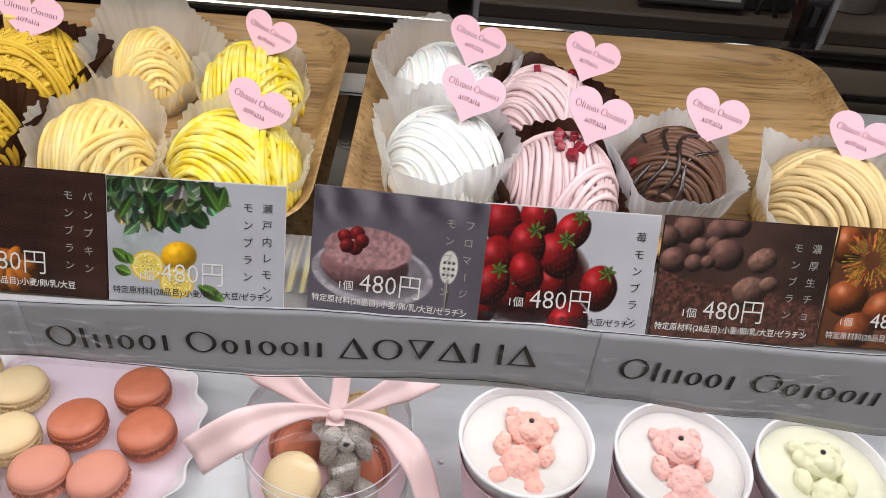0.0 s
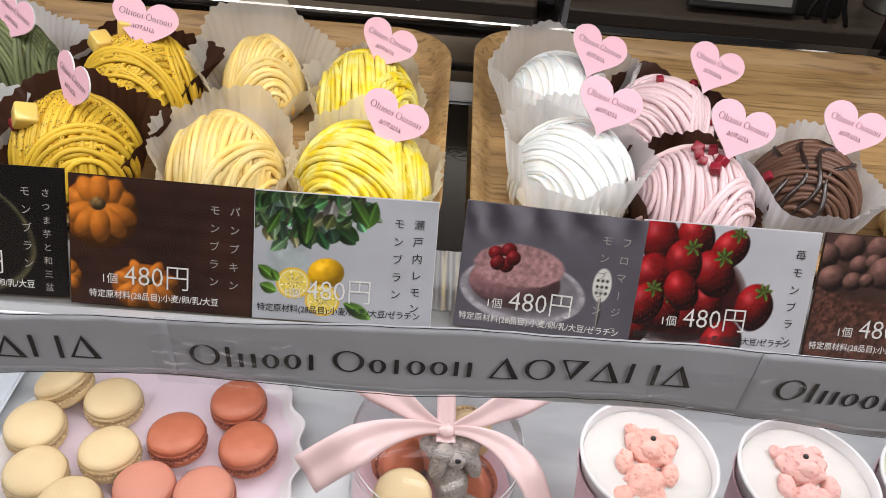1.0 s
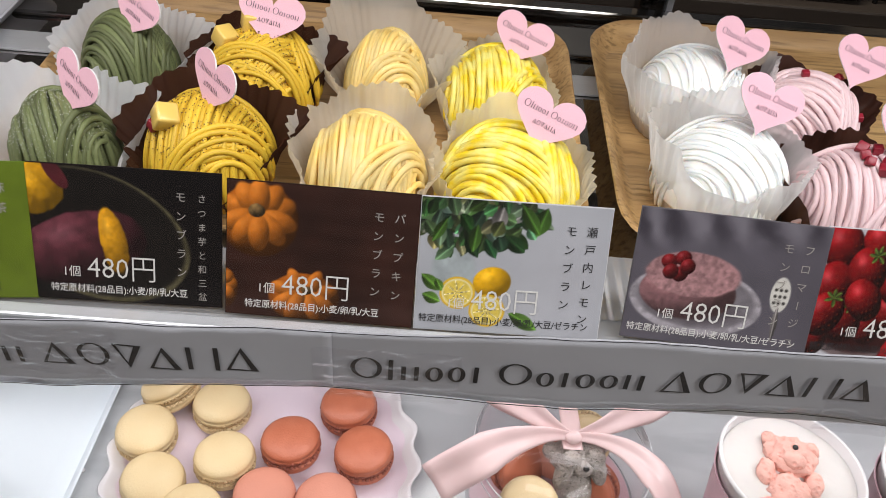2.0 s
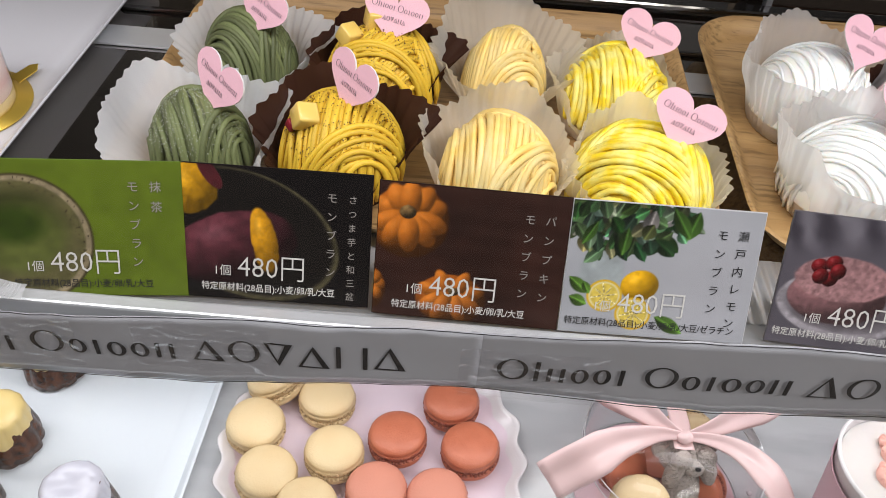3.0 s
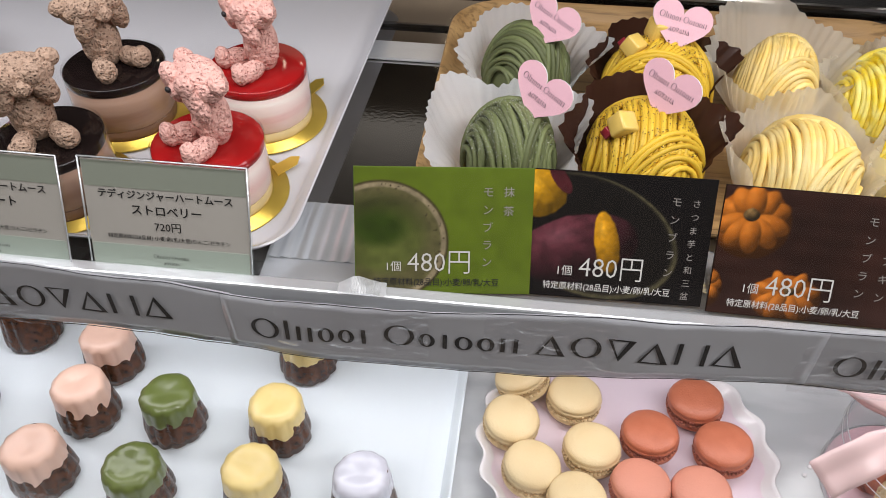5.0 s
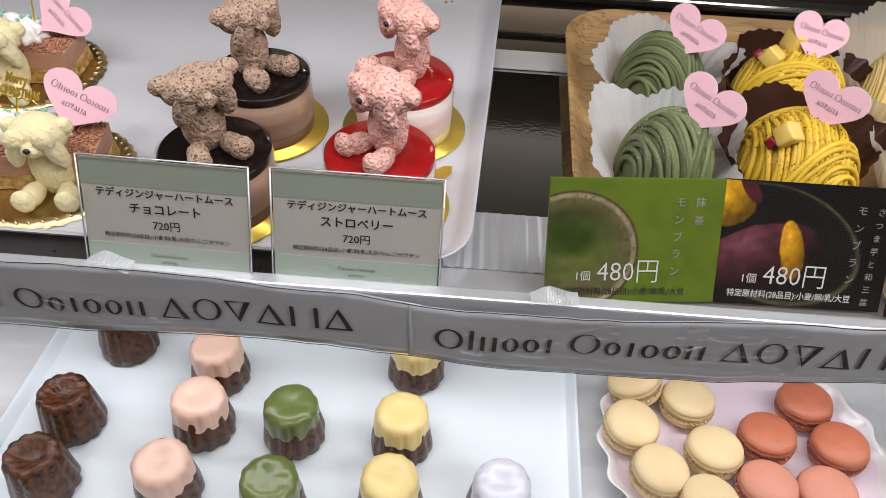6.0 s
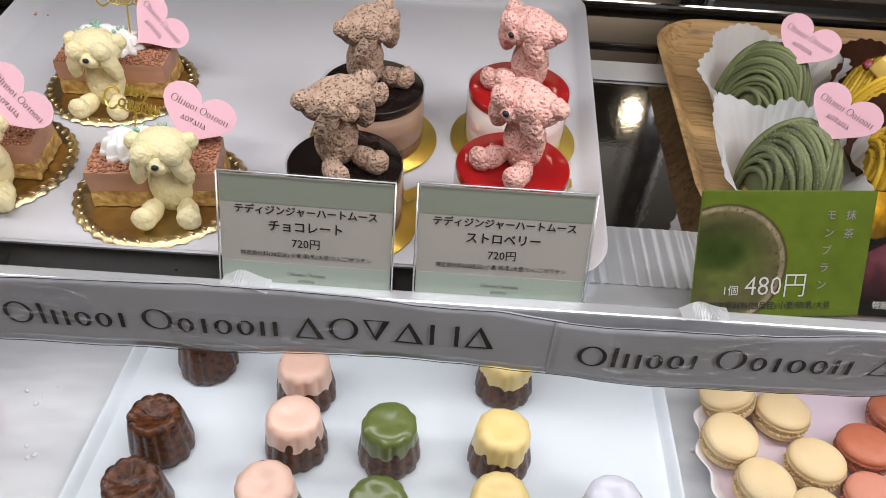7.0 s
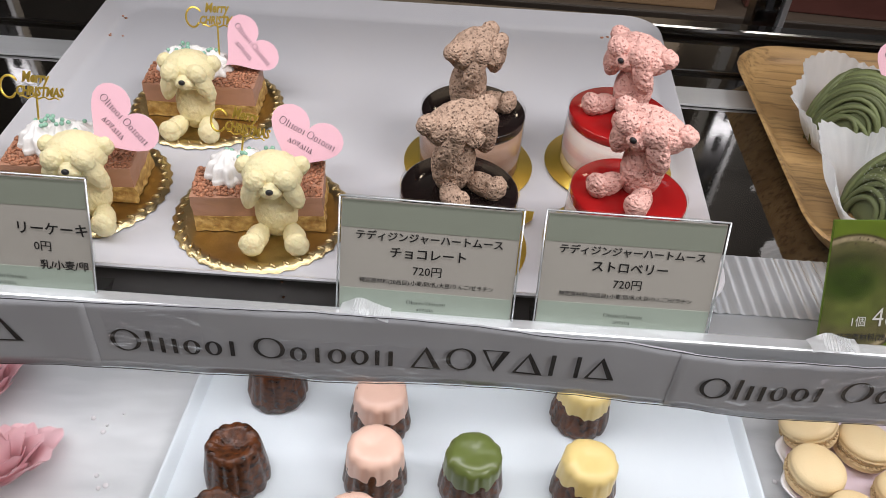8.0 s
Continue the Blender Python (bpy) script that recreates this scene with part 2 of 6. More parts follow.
def tray(name, corners, radius, z0, rim, wall, flare, material, label, m=Matrix.Identity(4)):
    """A shallow tray: floor, rounded wall that flares out, rolled rim."""
    bm = bmesh.new()
    prof = [(flare + wall, z0), (flare * 0.6 + wall * 0.7, z0 + rim * 0.35), (wall * 0.2, z0 + rim * 0.95), (wall * 0.45, z0 + rim), (wall, z0 + rim * 0.95),
            (wall + flare * 0.55, z0 + rim * 0.5), (wall + flare, z0 + rim * 0.3), (wall + flare + 0.006, z0 + 0.006), (wall + flare + 0.016, z0 + 0.005)]
    loft(bm, [corner_ring(corners, radius, i, z) for i, z in prof], cap_first=True, cap_last=True)
    bmesh.ops.recalc_face_normals(bm, faces=bm.faces[:])
    ob = link(name, bm, material, True, m)
    sharp(ob, 60)
    return tagged(ob, label, "tray")


def text_mesh(body, size, material, name, parent, at, align="LEFT", vertical=False, bold=0.0, width=1.0, pitch=0.0):
    """Flat lettering in the built-in font, laid on the xy plane of its parent. vertical: one character under another."""
    made = bmesh.new()
    rows = list(body) if vertical else [body]
    pitch = pitch or size * 1.32
    for k, row in enumerate(rows):
        if row == " ":
            continue
        c = bpy.data.curves.new("text", "FONT")
        c.body, c.size, c.resolution_u, c.offset = row, size, 2, bold
        c.align_x = "CENTER" if vertical else align
        o = new("text", c)
        me = bpy.data.meshes.new_from_object(o.evaluated_get(bpy.context.evaluated_depsgraph_get()))
        bpy.data.objects.remove(o)
        bpy.data.curves.remove(c)
        me.transform(Matrix.Translation((at[0], at[1] - k * pitch, at[2])) @ Matrix.Diagonal((width, 1, 1, 1)))
        if vertical and row == "ー":
            me.transform(Matrix.Translation((at[0], at[1] - k * pitch + size * 0.35, 0)) @ Matrix.Rotation(-math.pi / 2, 4, "Z") @ Matrix.Translation((-at[0], -(at[1] - k * pitch + size * 0.35), 0)))
        made.from_mesh(me)
        bpy.data.meshes.remove(me)
    return part(name, made, material, parent, smooth=False)


# ---------------------------------------------------------------- room and case
def slab(name, x0, x1, y0, y1, z0, z1, material, label, category, bevel=0.0):
    ob = link(name, box_bm(x0, x1, y0, y1, z0, z1, bevel), material, smooth=False)
    return tagged(ob, label, category, kind="structure")


slab("floor", -4, 4, -4, 4, -0.1, 0, M["floor"], "brown shop floor of smooth tiles", "floor")
slab("ceiling", -4, 4, -4, 4, 2.9, 3.0, M["ceiling"], "pale painted shop ceiling", "ceiling")
slab("wall_north", -4, 4, 2.4, 2.5, 0, 2.9, M["wall"], "beige wall behind the counter", "wall")
slab("wall_south", -4, 4, -4.1, -4, 0, 2.9, M["wall"], "beige wall across the shop", "wall")
slab("wall_west", -4.1, -4, -4, 4, 0, 2.9, M["wall"], "beige side wall of the shop", "wall")
slab("wall_east", 4, 4.1, -4, 4, 0, 2.9, M["wall"], "beige side wall of the shop", "wall")

ZS, ZL = 1.096, 0.878          # upper and lower shelf tops
X0, X1 = -1.45, 0.85           # ends of the case
# the upper shelf rises a little towards its back
SHELF = pose(0, 0.45, ZS, 2.86) @ pose(0, -0.45, -ZS)
slab("case_plinth", X0, X1, 0.30, 0.86, 0.0, 0.84, M["dark"], "dark plinth under the display case", "plinth")
slab("lower_shelf", X0, X1, 0.31, 0.84, 0.85, ZL, M["marble"], "pale grey stone lower shelf of the case", "shelf", 0.003)
slab("upper_shelf", X0, X1, 0.402, 0.760, 1.072, ZS, M["shelf_steel"], "polished dark steel upper shelf of the case", "shelf", 0.002).matrix_world = SHELF
slab("case_side_west", X0 - 0.02, X0, 0.30, 0.86, 0.84, 1.54, M["steel"], "brushed steel side of the case", "panel")
slab("case_side_east", X1, X1 + 0.02, 0.30, 0.86, 0.84, 1.54, M["steel"], "brushed steel side of the case", "panel")
slab("case_top", X0, X1, 0.36, 0.86, 1.52, 1.54, M["steel"], "brushed steel top of the case", "panel")
slab("front_glass", X0, X1, 0.338, 0.344, 0.86, 1.52, M["glass"], "clear upright front glass of the case", "glass").visible_shadow = False
slab("shelf_rail_back", X0, X1, 0.764, 0.782, 1.090, 1.104, M["dark_steel"], "brushed steel rail along the back of the shelf", "rail", 0.003).matrix_world = SHELF
slab("shelf_rail_front", X0, X1, 0.3925, 0.4015, 1.062, 1.104, M["alu"], "pale metal rail along the front of the shelf", "rail", 0.0015)

# ribbed steel plate along the front of the shelf, its ribs running back
slab("shelf_bar", X0, X1, 0.646, 0.672, ZS + 0.0004, ZS + 0.0024, M["alu"], "pale flat metal bar across the back of the shelf", "rail", 0.0005).matrix_world = SHELF
slab("shelf_lip", X0, X1, 0.698, 0.702, ZS + 0.0004, ZS + 0.0034, M["dark_steel"], "thin dark metal lip across the back of the shelf", "rail", 0.0008).matrix_world = SHELF
grille = empty("ribbed_plate", SHELF, "bright ribbed steel plate along the shelf front", "shelf plate", kind="structure")
G0 = -0.475                     # west end of the ribbed part
part("plate", box_bm(G0, X1, 0.403, 0.474, ZS + 0.0005, ZS + 0.002), M["rib"], grille, smooth=False)
n_rib = int((X1 - G0) / 0.0014)
rib_bm = bmesh.new()
loft(rib_bm, [[(G0 + (X1 - G0) * i / n_rib, y, ZS + 0.0028 + 0.0005 * math.sin(2 * math.pi * i / 5.5)) for i in range(n_rib + 1)] for y in (0.424, 0.473)], close=False)
tagged(part("ribs", rib_bm, M["rib"], grille), kind="stuff")

# back of the case: uprights and sliding door frames, kitchen things behind
for px in (-1.05, -0.335, 0.06, 0.39):
    post = empty("door_post", pose(px, 0.81, 0), "dark metal upright of the case's sliding doors", "post", "door posts", "structure")
    part("upright", box_bm(-0.012, 0.012, -0.01, 0.01, 0.86, 1.52, 0.002), M["dark_steel"], post, smooth=False)
    for k in range(16):
        part("slot", box_bm(-0.003, 0.003, -0.0122, -0.0103, 0.90 + 0.038 * k, 0.918 + 0.038 * k), M["ink"], post, smooth=False)
    part("edge_strip", box_bm(0.0125, 0.018, -0.012, 0.0, 0.86, 1.52, 0.001), M["steel"], post, smooth=False)
slab("door_sill", X0, X1, 0.79, 0.84, 0.88, 0.91, M["dark_steel"], "dark metal sill of the sliding doors", "sill", 0.002)
COUNTER = mat("brown_counter_front", (0.16, 0.085, 0.05), 0.5, vary=0.3, scale=5, second=(0.09, 0.045, 0.028), stretch=(1, 1, 6))
slab("work_counter", -2.2, 1.6, 1.35, 2.0, 0.0, 0.88, COUNTER, "brown wooden work counter behind the case", "counter", 0.004)
slab("counter_top", -2.2, 1.6, 1.33, 2.0, 0.884, 0.91, M["worktop"], "dark worktop behind the case", "worktop", 0.004)


def carton(x, y, z, w, d, h, material, label):
    t = empty("carton", pose(x, y, z, 0, 0, random.uniform(-8, 8)), label, "box")
    part("body", box_bm(-w / 2, w / 2, -d / 2, d / 2, 0, h, 0.003), material, t, smooth=False)
    part("flap", box_bm(-w / 2 - 0.003, w / 2 + 0.003, -d / 2 - 0.003, d / 2 + 0.003, h + 0.001, h + 0.012, 0.003), material, t, smooth=False)


KRAFT = mat("kraft_card", (0.42, 0.27, 0.15), 0.7, vary=0.12, scale=15)
slab("wall_cabinet", -2.4, 1.8, 2.05, 2.39, 2.28, 2.88, M["dark"], "dark cabinets high on the wall behind the counter", "cabinet", 0.004)
slab("tall_cabinet", 0.12, 0.95, 2.05, 2.39, 0.0, 2.27, M["dark"], "dark tall cabinet against the wall behind the counter", "cabinet", 0.004)
slab("tall_cabinet_west", -2.3, -1.05, 2.05, 2.39, 0.0, 2.27, M["dark"], "dark tall cabinet against the wall behind the counter", "cabinet", 0.004)
BULB = bpy.data.materials.new("warm_bulb")
BULB.use_nodes = True
BULB.node_tree.nodes["Principled BSDF"].inputs["Emission Color"].default_value = (1, 0.82, 0.6, 1)
BULB.node_tree.nodes["Principled BSDF"].inputs["Emission Strength"].default_value = 30.0
for lx, ly, lz in ((-0.52, 2.0, 2.02), (-0.05, 1.9, 2.05), (-0.9, 1.9, 2.1)):
    lamp = empty("pendant_lamp", pose(lx, ly, lz), "small warm pendant bulb above the work counter", "lamp", "pendant lamps")
    b_ = bmesh.new()
    blob(b_, (0, 0, 0), (0.022, 0.022, 0.026), 2)
    part("bulb", b_, BULB, lamp, "glowing warm bulb")
    b_ = bmesh.new()
    tube(b_, [Vector((0, 0, 0.02)), Vector((0, 0, 2.9 - lz))], 0.004, 6, False)
    part("cord", b_, M["dark"], lamp)
MAROON = mat("maroon_card", (0.16, 0.055, 0.045), 0.45, vary=0.25, scale=12)
carton(-1.20, 1.52, 0.91, 0.34, 0.25, 0.20, M["dark"], "black machine casing on the worktop")
carton(-0.72, 1.48, 0.91, 0.30, 0.24, 0.17, KRAFT, "brown cardboard box on the worktop")
carton(-0.36, 1.46, 0.91, 0.34, 0.22, 0.14, KRAFT, "brown cardboard box on the worktop")
carton(0.02, 1.48, 0.91, 0.30, 0.24, 0.20, MAROON, "dark maroon gift carton on the worktop")
carton(0.32, 1.56, 0.91, 0.22, 0.24, 0.16, M["dark"], "black tool case on the worktop")


def till(x, y, z):
    """A black till with a tilted grey screen."""
    t = empty("till", pose(x, y, z), "black till with a grey screen on the worktop", "till")
    part("body", box_bm(-0.08, 0.14, -0.09, 0.12, 0.0, 0.10, 0.006), M["dark"], t, smooth=False)
    stand = part("screen_case", box_bm(-0.11, 0.07, -0.008, 0.008, 0.0, 0.13, 0.004), M["dark"], t, smooth=False)
    stand.matrix_local = pose(-0.02, -0.11, 0.008, -20, 0, 0)
    part("screen", box_bm(-0.10, 0.06, -0.0095, -0.0082, 0.012, 0.12), GREY_SCREEN, stand, "plain grey screen", smooth=False)
    for k in range(3):
        part("cable", cable_bm(0.09 + 0.02 * k, k), M["ink"], t)


def cable_bm(x, k):
    bm = bmesh.new()
    tube(bm, [Vector((x + 0.012 * math.sin(i * 0.5 + k), -0.10 - 0.01 * k, 0.12 - 0.012 * i)) for i in range(11)], 0.004, 6, False)
    return bm


GREY_SCREEN = mat("grey_screen", (0.34, 0.34, 0.33), 0.2, vary=0.05, scale=10)
till(0.50, 1.47, 0.91)


def steel_jug(x, y, z):
    t = empty("steel_jug", pose(x, y, z), "shiny steel jug on the worktop", "jug")
    part("body", turned([(0.045, 0.0), (0.05, 0.003), (0.05, 0.10), (0.042, 0.13), (0.044, 0.14), (0.041, 0.14), (0.039, 0.13)], 32), M["steel"], t)
    bm = bmesh.new()
    tube(bm, [Vector((0.048 + 0.028 * math.sin(a), 0, 0.065 + 0.04 * math.cos(a))) for a in (math.pi * i / 12 for i in range(13))], 0.005, 8, False)
    part("handle", bm, M["steel"], t)


steel_jug(0.76, 1.45, 0.91)
steel_jug(0.90, 1.52, 0.91)

# ---------------------------------------------------------------- trays
tray("wooden_tray", [(-0.399, 0.456), (-0.032, 0.456), (-0.027, 0.724), (-0.394, 0.722)], 0.045, ZS, 0.019, 0.004, 0.012, M["wood"], "wooden tray with rounded corners under yellow and green cakes", SHELF)
tray("wooden_tray", [(-0.016, 0.460), (0.370, 0.462), (0.372, 0.746), (-0.011, 0.738)], 0.045, ZS, 0.019, 0.004, 0.012, M["wood"], "wooden tray with rounded corners under white and pink cakes", SHELF)
tray("white_tray", [(-0.900, 0.413), (-0.459, 0.413), (-0.443, 0.762), (-0.904, 0.746)], 0.03, ZS, 0.017, 0.003, 0.012, M["white_tray"], "white plastic tray with a raised rim under mousse cakes", SHELF)
tray("pale_tray", [(-0.816, 0.33), (-0.362, 0.33), (-0.356, 0.59), (-0.806, 0.59)], 0.012, ZL, 0.012, 0.003, 0.006, M["blue_tray"], "pale blue-white rectangular tray under glazed canelés")

# ---------------------------------------------------------------- Mont Blanc cakes
CREAM = {
    "matcha": mat("matcha_cream", (0.145, 0.172, 0.066), 0.6, vary=0.2, scale=40, bump=0.2, bump_scale=900, island=0.35),
    "sweet": mat("sweet_potato_cream", (0.78, 0.50, 0.035), 0.55, vary=0.15, scale=50, bump=0.15, bump_scale=800, island=0.14, sss=0.1),
    "cream": mat("vanilla_cream", (0.87, 0.70, 0.33), 0.55, vary=0.1, scale=60, bump=0.2, bump_scale=800, island=0.16, spread=0.4, second=(0.86, 0.58, 0.13), sss=0.1),
    "lemon": mat("lemon_cream", (0.90, 0.66, 0.012), 0.5, vary=0.1, scale=110, bump=0.1, bump_scale=800, island=0.10, second=(0.88, 0.78, 0.22), spread=0.25, sss=0.1),
    "white": mat("white_cream_strands", (0.93, 0.92, 0.87), 0.55, vary=0.03, scale=40, bump=0.08, bump_scale=700, island=0.03, sss=0.5),
    "pink": mat("strawberry_cream", (0.82, 0.60, 0.61), 0.55, vary=0.08, scale=40, bump=0.12, bump_scale=800, island=0.10, sss=0.1),
    "choc": mat("chocolate_cream", (0.14, 0.065, 0.038), 0.5, vary=0.2, scale=40, bump=0.15, bump_scale=800, island=0.2),
    "chest": mat("chestnut_cream", (0.76, 0.57, 0.28), 0.55, vary=0.1, scale=40, bump=0.15, bump_scale=800, island=0.14, sss=0.1),
}
SPONGE = mat("sponge_base", (0.62, 0.42, 0.18), 0.8, vary=0.3, scale=120, bump=0.6, bump_scale=500)
BERRY = mat("freeze_dried_berry", (0.30, 0.012, 0.03), 0.35, vary=0.3, scale=300, bump=0.3)
CUBE = mat("candied_cube", (0.83, 0.58, 0.14), 0.3, vary=0.1, scale=100, coat=0.2)
SESAME = mat("black_sesame", (0.09, 0.04, 0.015), 0.5)
SUGAR = mat("icing_sugar", (0.82, 0.84, 0.80), 0.7)
DRIZZLE = mat("chocolate_drizzle", (0.025, 0.013, 0.01), 0.3, coat=0.3)


def strand_bundle(bm, rr, rx, ry, rz, angle, lo, hi, count, span, radius, bend, lift=1.0):
    """Parallel strands draped over a dome: slices across it, turned by angle."""
    rot = Matrix.Rotation(radians(angle), 3, "Z")
    for k in range(count):
        u = lo + (hi - lo) * (k + 0.5) / count + rr.uniform(-0.02, 0.02)
        a0, a1 = span[0] + rr.uniform(-8, 6), span[1] + rr.uniform(-6, 8)
        pts = []
        w = rr.uniform(-0.055, 0.055)
        k2 = lift * rr.uniform(0.985, 1.05)
        for i in range(17):
            a = radians(a0 + (a1 - a0) * i / 16)
            uu = max(-0.985, min(0.985, u + bend * math.sin(a) + w * math.sin(2.2 * a + k)))
            s = math.sqrt(1 - uu * uu)
            p = Vector((uu * rx * k2, s * math.sin(a) * ry * k2, max(s * math.cos(a), -0.28) * rz * k2))
            pts.append(rot @ p)
        tube(bm, pts, radius * rr.uniform(0.9, 1.12))


def paper_cup(parent, rr, r0, r1, heights, material, pleats=44):
    """Pleated paper: floor, flaring wall, ragged rim. heights: rim height at eight bearings from the right, counter-clockwise."""
    bm = bmesh.new()
    n = pleats * 4
    ph = rr.uniform(0, 6)
    rings = []
    levels = 7
    for j in range(levels + 1):
        t = j / levels
        ring = []
        for i in range(n):
            a = 2 * math.pi * i / n
            f = (a / (2 * math.pi) * 8) % 8
            h0, h1 = heights[int(f)], heights[(int(f) + 1) % 8]
            s = f - int(f)
            s = s * s * (3 - 2 * s)
            h = h0 + (h1 - h0) * s
            h *= 1 + 0.06 * math.sin(3 * a + ph) + 0.03 * math.sin(7 * a + 2 * ph) + 0.012 * math.cos(pleats * a) + 0.07 * noise.noise(Vector((2.2 * math.cos(a), 2.2 * math.sin(a), ph)))
            h = max(h, 0.004)
            spread = r0 + (r1 - r0) * (t ** 0.9) * (h / 0.045)
            wave = (0.0004 + 0.0011 * t) * math.cos(pleats * a + 0.8 * math.sin(3 * a)) * (0.6 + 0.4 * math.sin(2 * a + ph)) + 0.0040 * t * math.sin(4 * a + ph) + 0.0016 * t * math.sin(9 * a - ph) + 0.007 * t * noise.noise(Vector((2 * math.cos(a), 2 * math.sin(a), 2 * t + ph)))
            r = spread + wave
            ring.append((r * math.cos(a), r * math.sin(a), h * t + 0.0006))
        rings.append(ring)
    loft(bm, rings, cap_first=True)
    return part("paper_cup", bm, material, parent, "pleated paper cup")


CAKE_COUNT = [0]


def montblanc(flavour, x, y, label, bundles, paper, heights, r=0.035, rz=0.041, radius=0.0018, core=0.985, r1=0.0475, base_z=ZS + 0.006, pleats=44):
    CAKE_COUNT[0] += 1
    rr = random.Random(CAKE_COUNT[0] * 17)
    t = empty("mont_blanc_cake", SHELF @ pose(x, y, base_z), label, "cake", "mont blanc cakes")
    bm = turned([(r * 0.86, 0.001), (r * 0.92, 0.004), (r * 0.9, 0.012), (r * 0.82, 0.016)], 28)
    part("sponge_base", bm, SPONGE, t)
    bm = bmesh.new()
    blob(bm, (0, 0, 0.013), (r * core, r * core, rz * core), 4, lumps=0.001, freq=120)
    for v in bm.verts:
        v.co.z = max(v.co.z, 0.012)
    part("cream_core", bm, CREAM[flavour], t)
    bm = bmesh.new()
    for angle, lo, hi, count, span, bend, lift in bundles:
        strand_bundle(bm, rr, r, r, rz, angle, lo, hi, count, span, radius, bend, lift)
    bmesh.ops.translate(bm, verts=bm.verts[:], vec=(0, 0, 0.013))
    part("cream_strands", bm, CREAM[flavour], t)
    paper_cup(t, rr, r * 0.93, r1, heights, paper, pleats)
    return t


def on_dome(r, rz, bearing, tilt, lift=1.0):
    a, b = radians(bearing), radians(tilt)
    return Vector((r * math.sin(b) * math.cos(a) * lift, r * math.sin(b) * math.sin(a) * lift, 0.013 + rz * math.cos(b) * lift))


def speckle(parent, name, material, count, r, rz, size, seed, tilt=70, bearings=(0, 360), lift=1.07):
    rr = random.Random(seed)
    bm = bmesh.new()
    for _ in range(count):
        p = on_dome(r, rz, rr.uniform(*bearings), tilt * math.sqrt(rr.random()), lift * rr.uniform(0.99, 1.01))
        bmesh.ops.create_icosphere(bm, subdivisions=1, radius=size * rr.uniform(0.5, 1.2), matrix=Matrix.Translation(p))
    return tagged(part(name, bm, material, parent), kind="stuff")


def cube_on(parent, p, size, material, name, turn=(20, 30, 15)):
    bm = box_bm(-size / 2, size / 2, -size / 2, size / 2, -size / 2, size / 2, size * 0.12)
    ob = part(name, bm, material, parent)
    ob.matrix_local = pose(p.x, p.y, p.z, *turn)
    return ob


TALL = [0.038, 0.045, 0.050, 0.046, 0.040, 0.028, 0.022, 0.026]
LOW = [0.032, 0.038, 0.043, 0.039, 0.032, 0.022, 0.018, 0.022]
PAPER_BACK = [0.035, 0.041, 0.047, 0.043, 0.036, 0.025, 0.020, 0.025]


def draped(angle, second):
    """Two families of strands, the second one combed across a flank."""
    return [(angle, -0.97, 0.97, 30, (-102, 102), 0.14, 1.0), (angle + second, 0.34, 0.96, 10, (-98, 98), 0.14, 1.04), (angle - second * 0.9, 0.50, 0.96, 8, (-96, 96), -0.12, 1.05)]


matcha_f = montblanc("matcha", -0.340, 0.505, "green tea mont blanc with icing sugar in a white paper cup", draped(35, 70), M["paper"], [0.034, 0.040, 0.044, 0.046, 0.042, 0.030, 0.022, 0.028], r=0.0275, r1=0.055, radius=0.0018, core=0.955)
montblanc("matcha", -0.332, 0.600, "green tea mont blanc in a white pleated paper cup behind", draped(65, -50), M["paper"], PAPER_BACK, r=0.0285, r1=0.050, core=0.955)
sweet_f = montblanc("sweet", -0.258, 0.512, "yellow sweet potato mont blanc with sesame in a brown paper cup", draped(5, 85), M["brown_paper"], [0.036, 0.044, 0.050, 0.047, 0.040, 0.024, 0.016, 0.022], r1=0.048, pleats=36)
sweet_b = montblanc("sweet", -0.243, 0.594, "yellow mont blanc with candied cubes in a brown paper cup", draped(-30, -60), M["brown_paper"], PAPER_BACK, pleats=36)
montblanc("cream", -0.166, 0.504, "pale yellow pumpkin mont blanc in a cream paper cup", draped(8, 62), M["cream_paper"], TALL, r=0.033, radius=0.0021)
montblanc("cream", -0.162, 0.604, "pale yellow pumpkin mont blanc in a grey-white paper cup", draped(-8, 75), M["cream_paper"], [0.042, 0.052, 0.058, 0.054, 0.045, 0.032, 0.026, 0.030], r=0.0262, radius=0.0019, r1=0.050)
montblanc("lemon", -0.081, 0.504, "bright yellow lemon mont blanc in a white paper cup", draped(75, -55), M["cream_paper"], PAPER_BACK, r=0.039, radius=0.0020)
montblanc("lemon", -0.089, 0.592, "bright yellow lemon mont blanc in a white paper cup behind", draped(15, 70), M["cream_paper"], LOW, r=0.0335, radius=0.0020)
montblanc("white", 0.050, 0.526, "white fromage mont blanc in a tall white paper cup", draped(60, 40), M["white_paper"], [0.046, 0.050, 0.052, 0.052, 0.052, 0.048, 0.042, 0.044], r=0.038, r1=0.046, radius=0.0012, core=1.025)
montblanc("white", 0.048, 0.612, "white fromage mont blanc in a tall paper cup behind", draped(20, 60), M["white_paper"], [0.05, 0.053, 0.056, 0.056, 0.055, 0.05, 0.044, 0.044], r=0.038, r1=0.046, radius=0.0012, core=1.025)
pink_f = montblanc("pink", 0.124, 0.508, "pale pink mont blanc with dried berries in a brown paper cup", draped(10, 75), M["brown_paper"], [0.024, 0.036, 0.042, 0.042, 0.036, 0.020, 0.016, 0.018], r1=0.05, pleats=36)
pink_b = montblanc("pink", 0.120, 0.592, "pale pink strawberry mont blanc in a brown paper cup behind", draped(60, -55), M["brown_paper"], LOW, pleats=36)
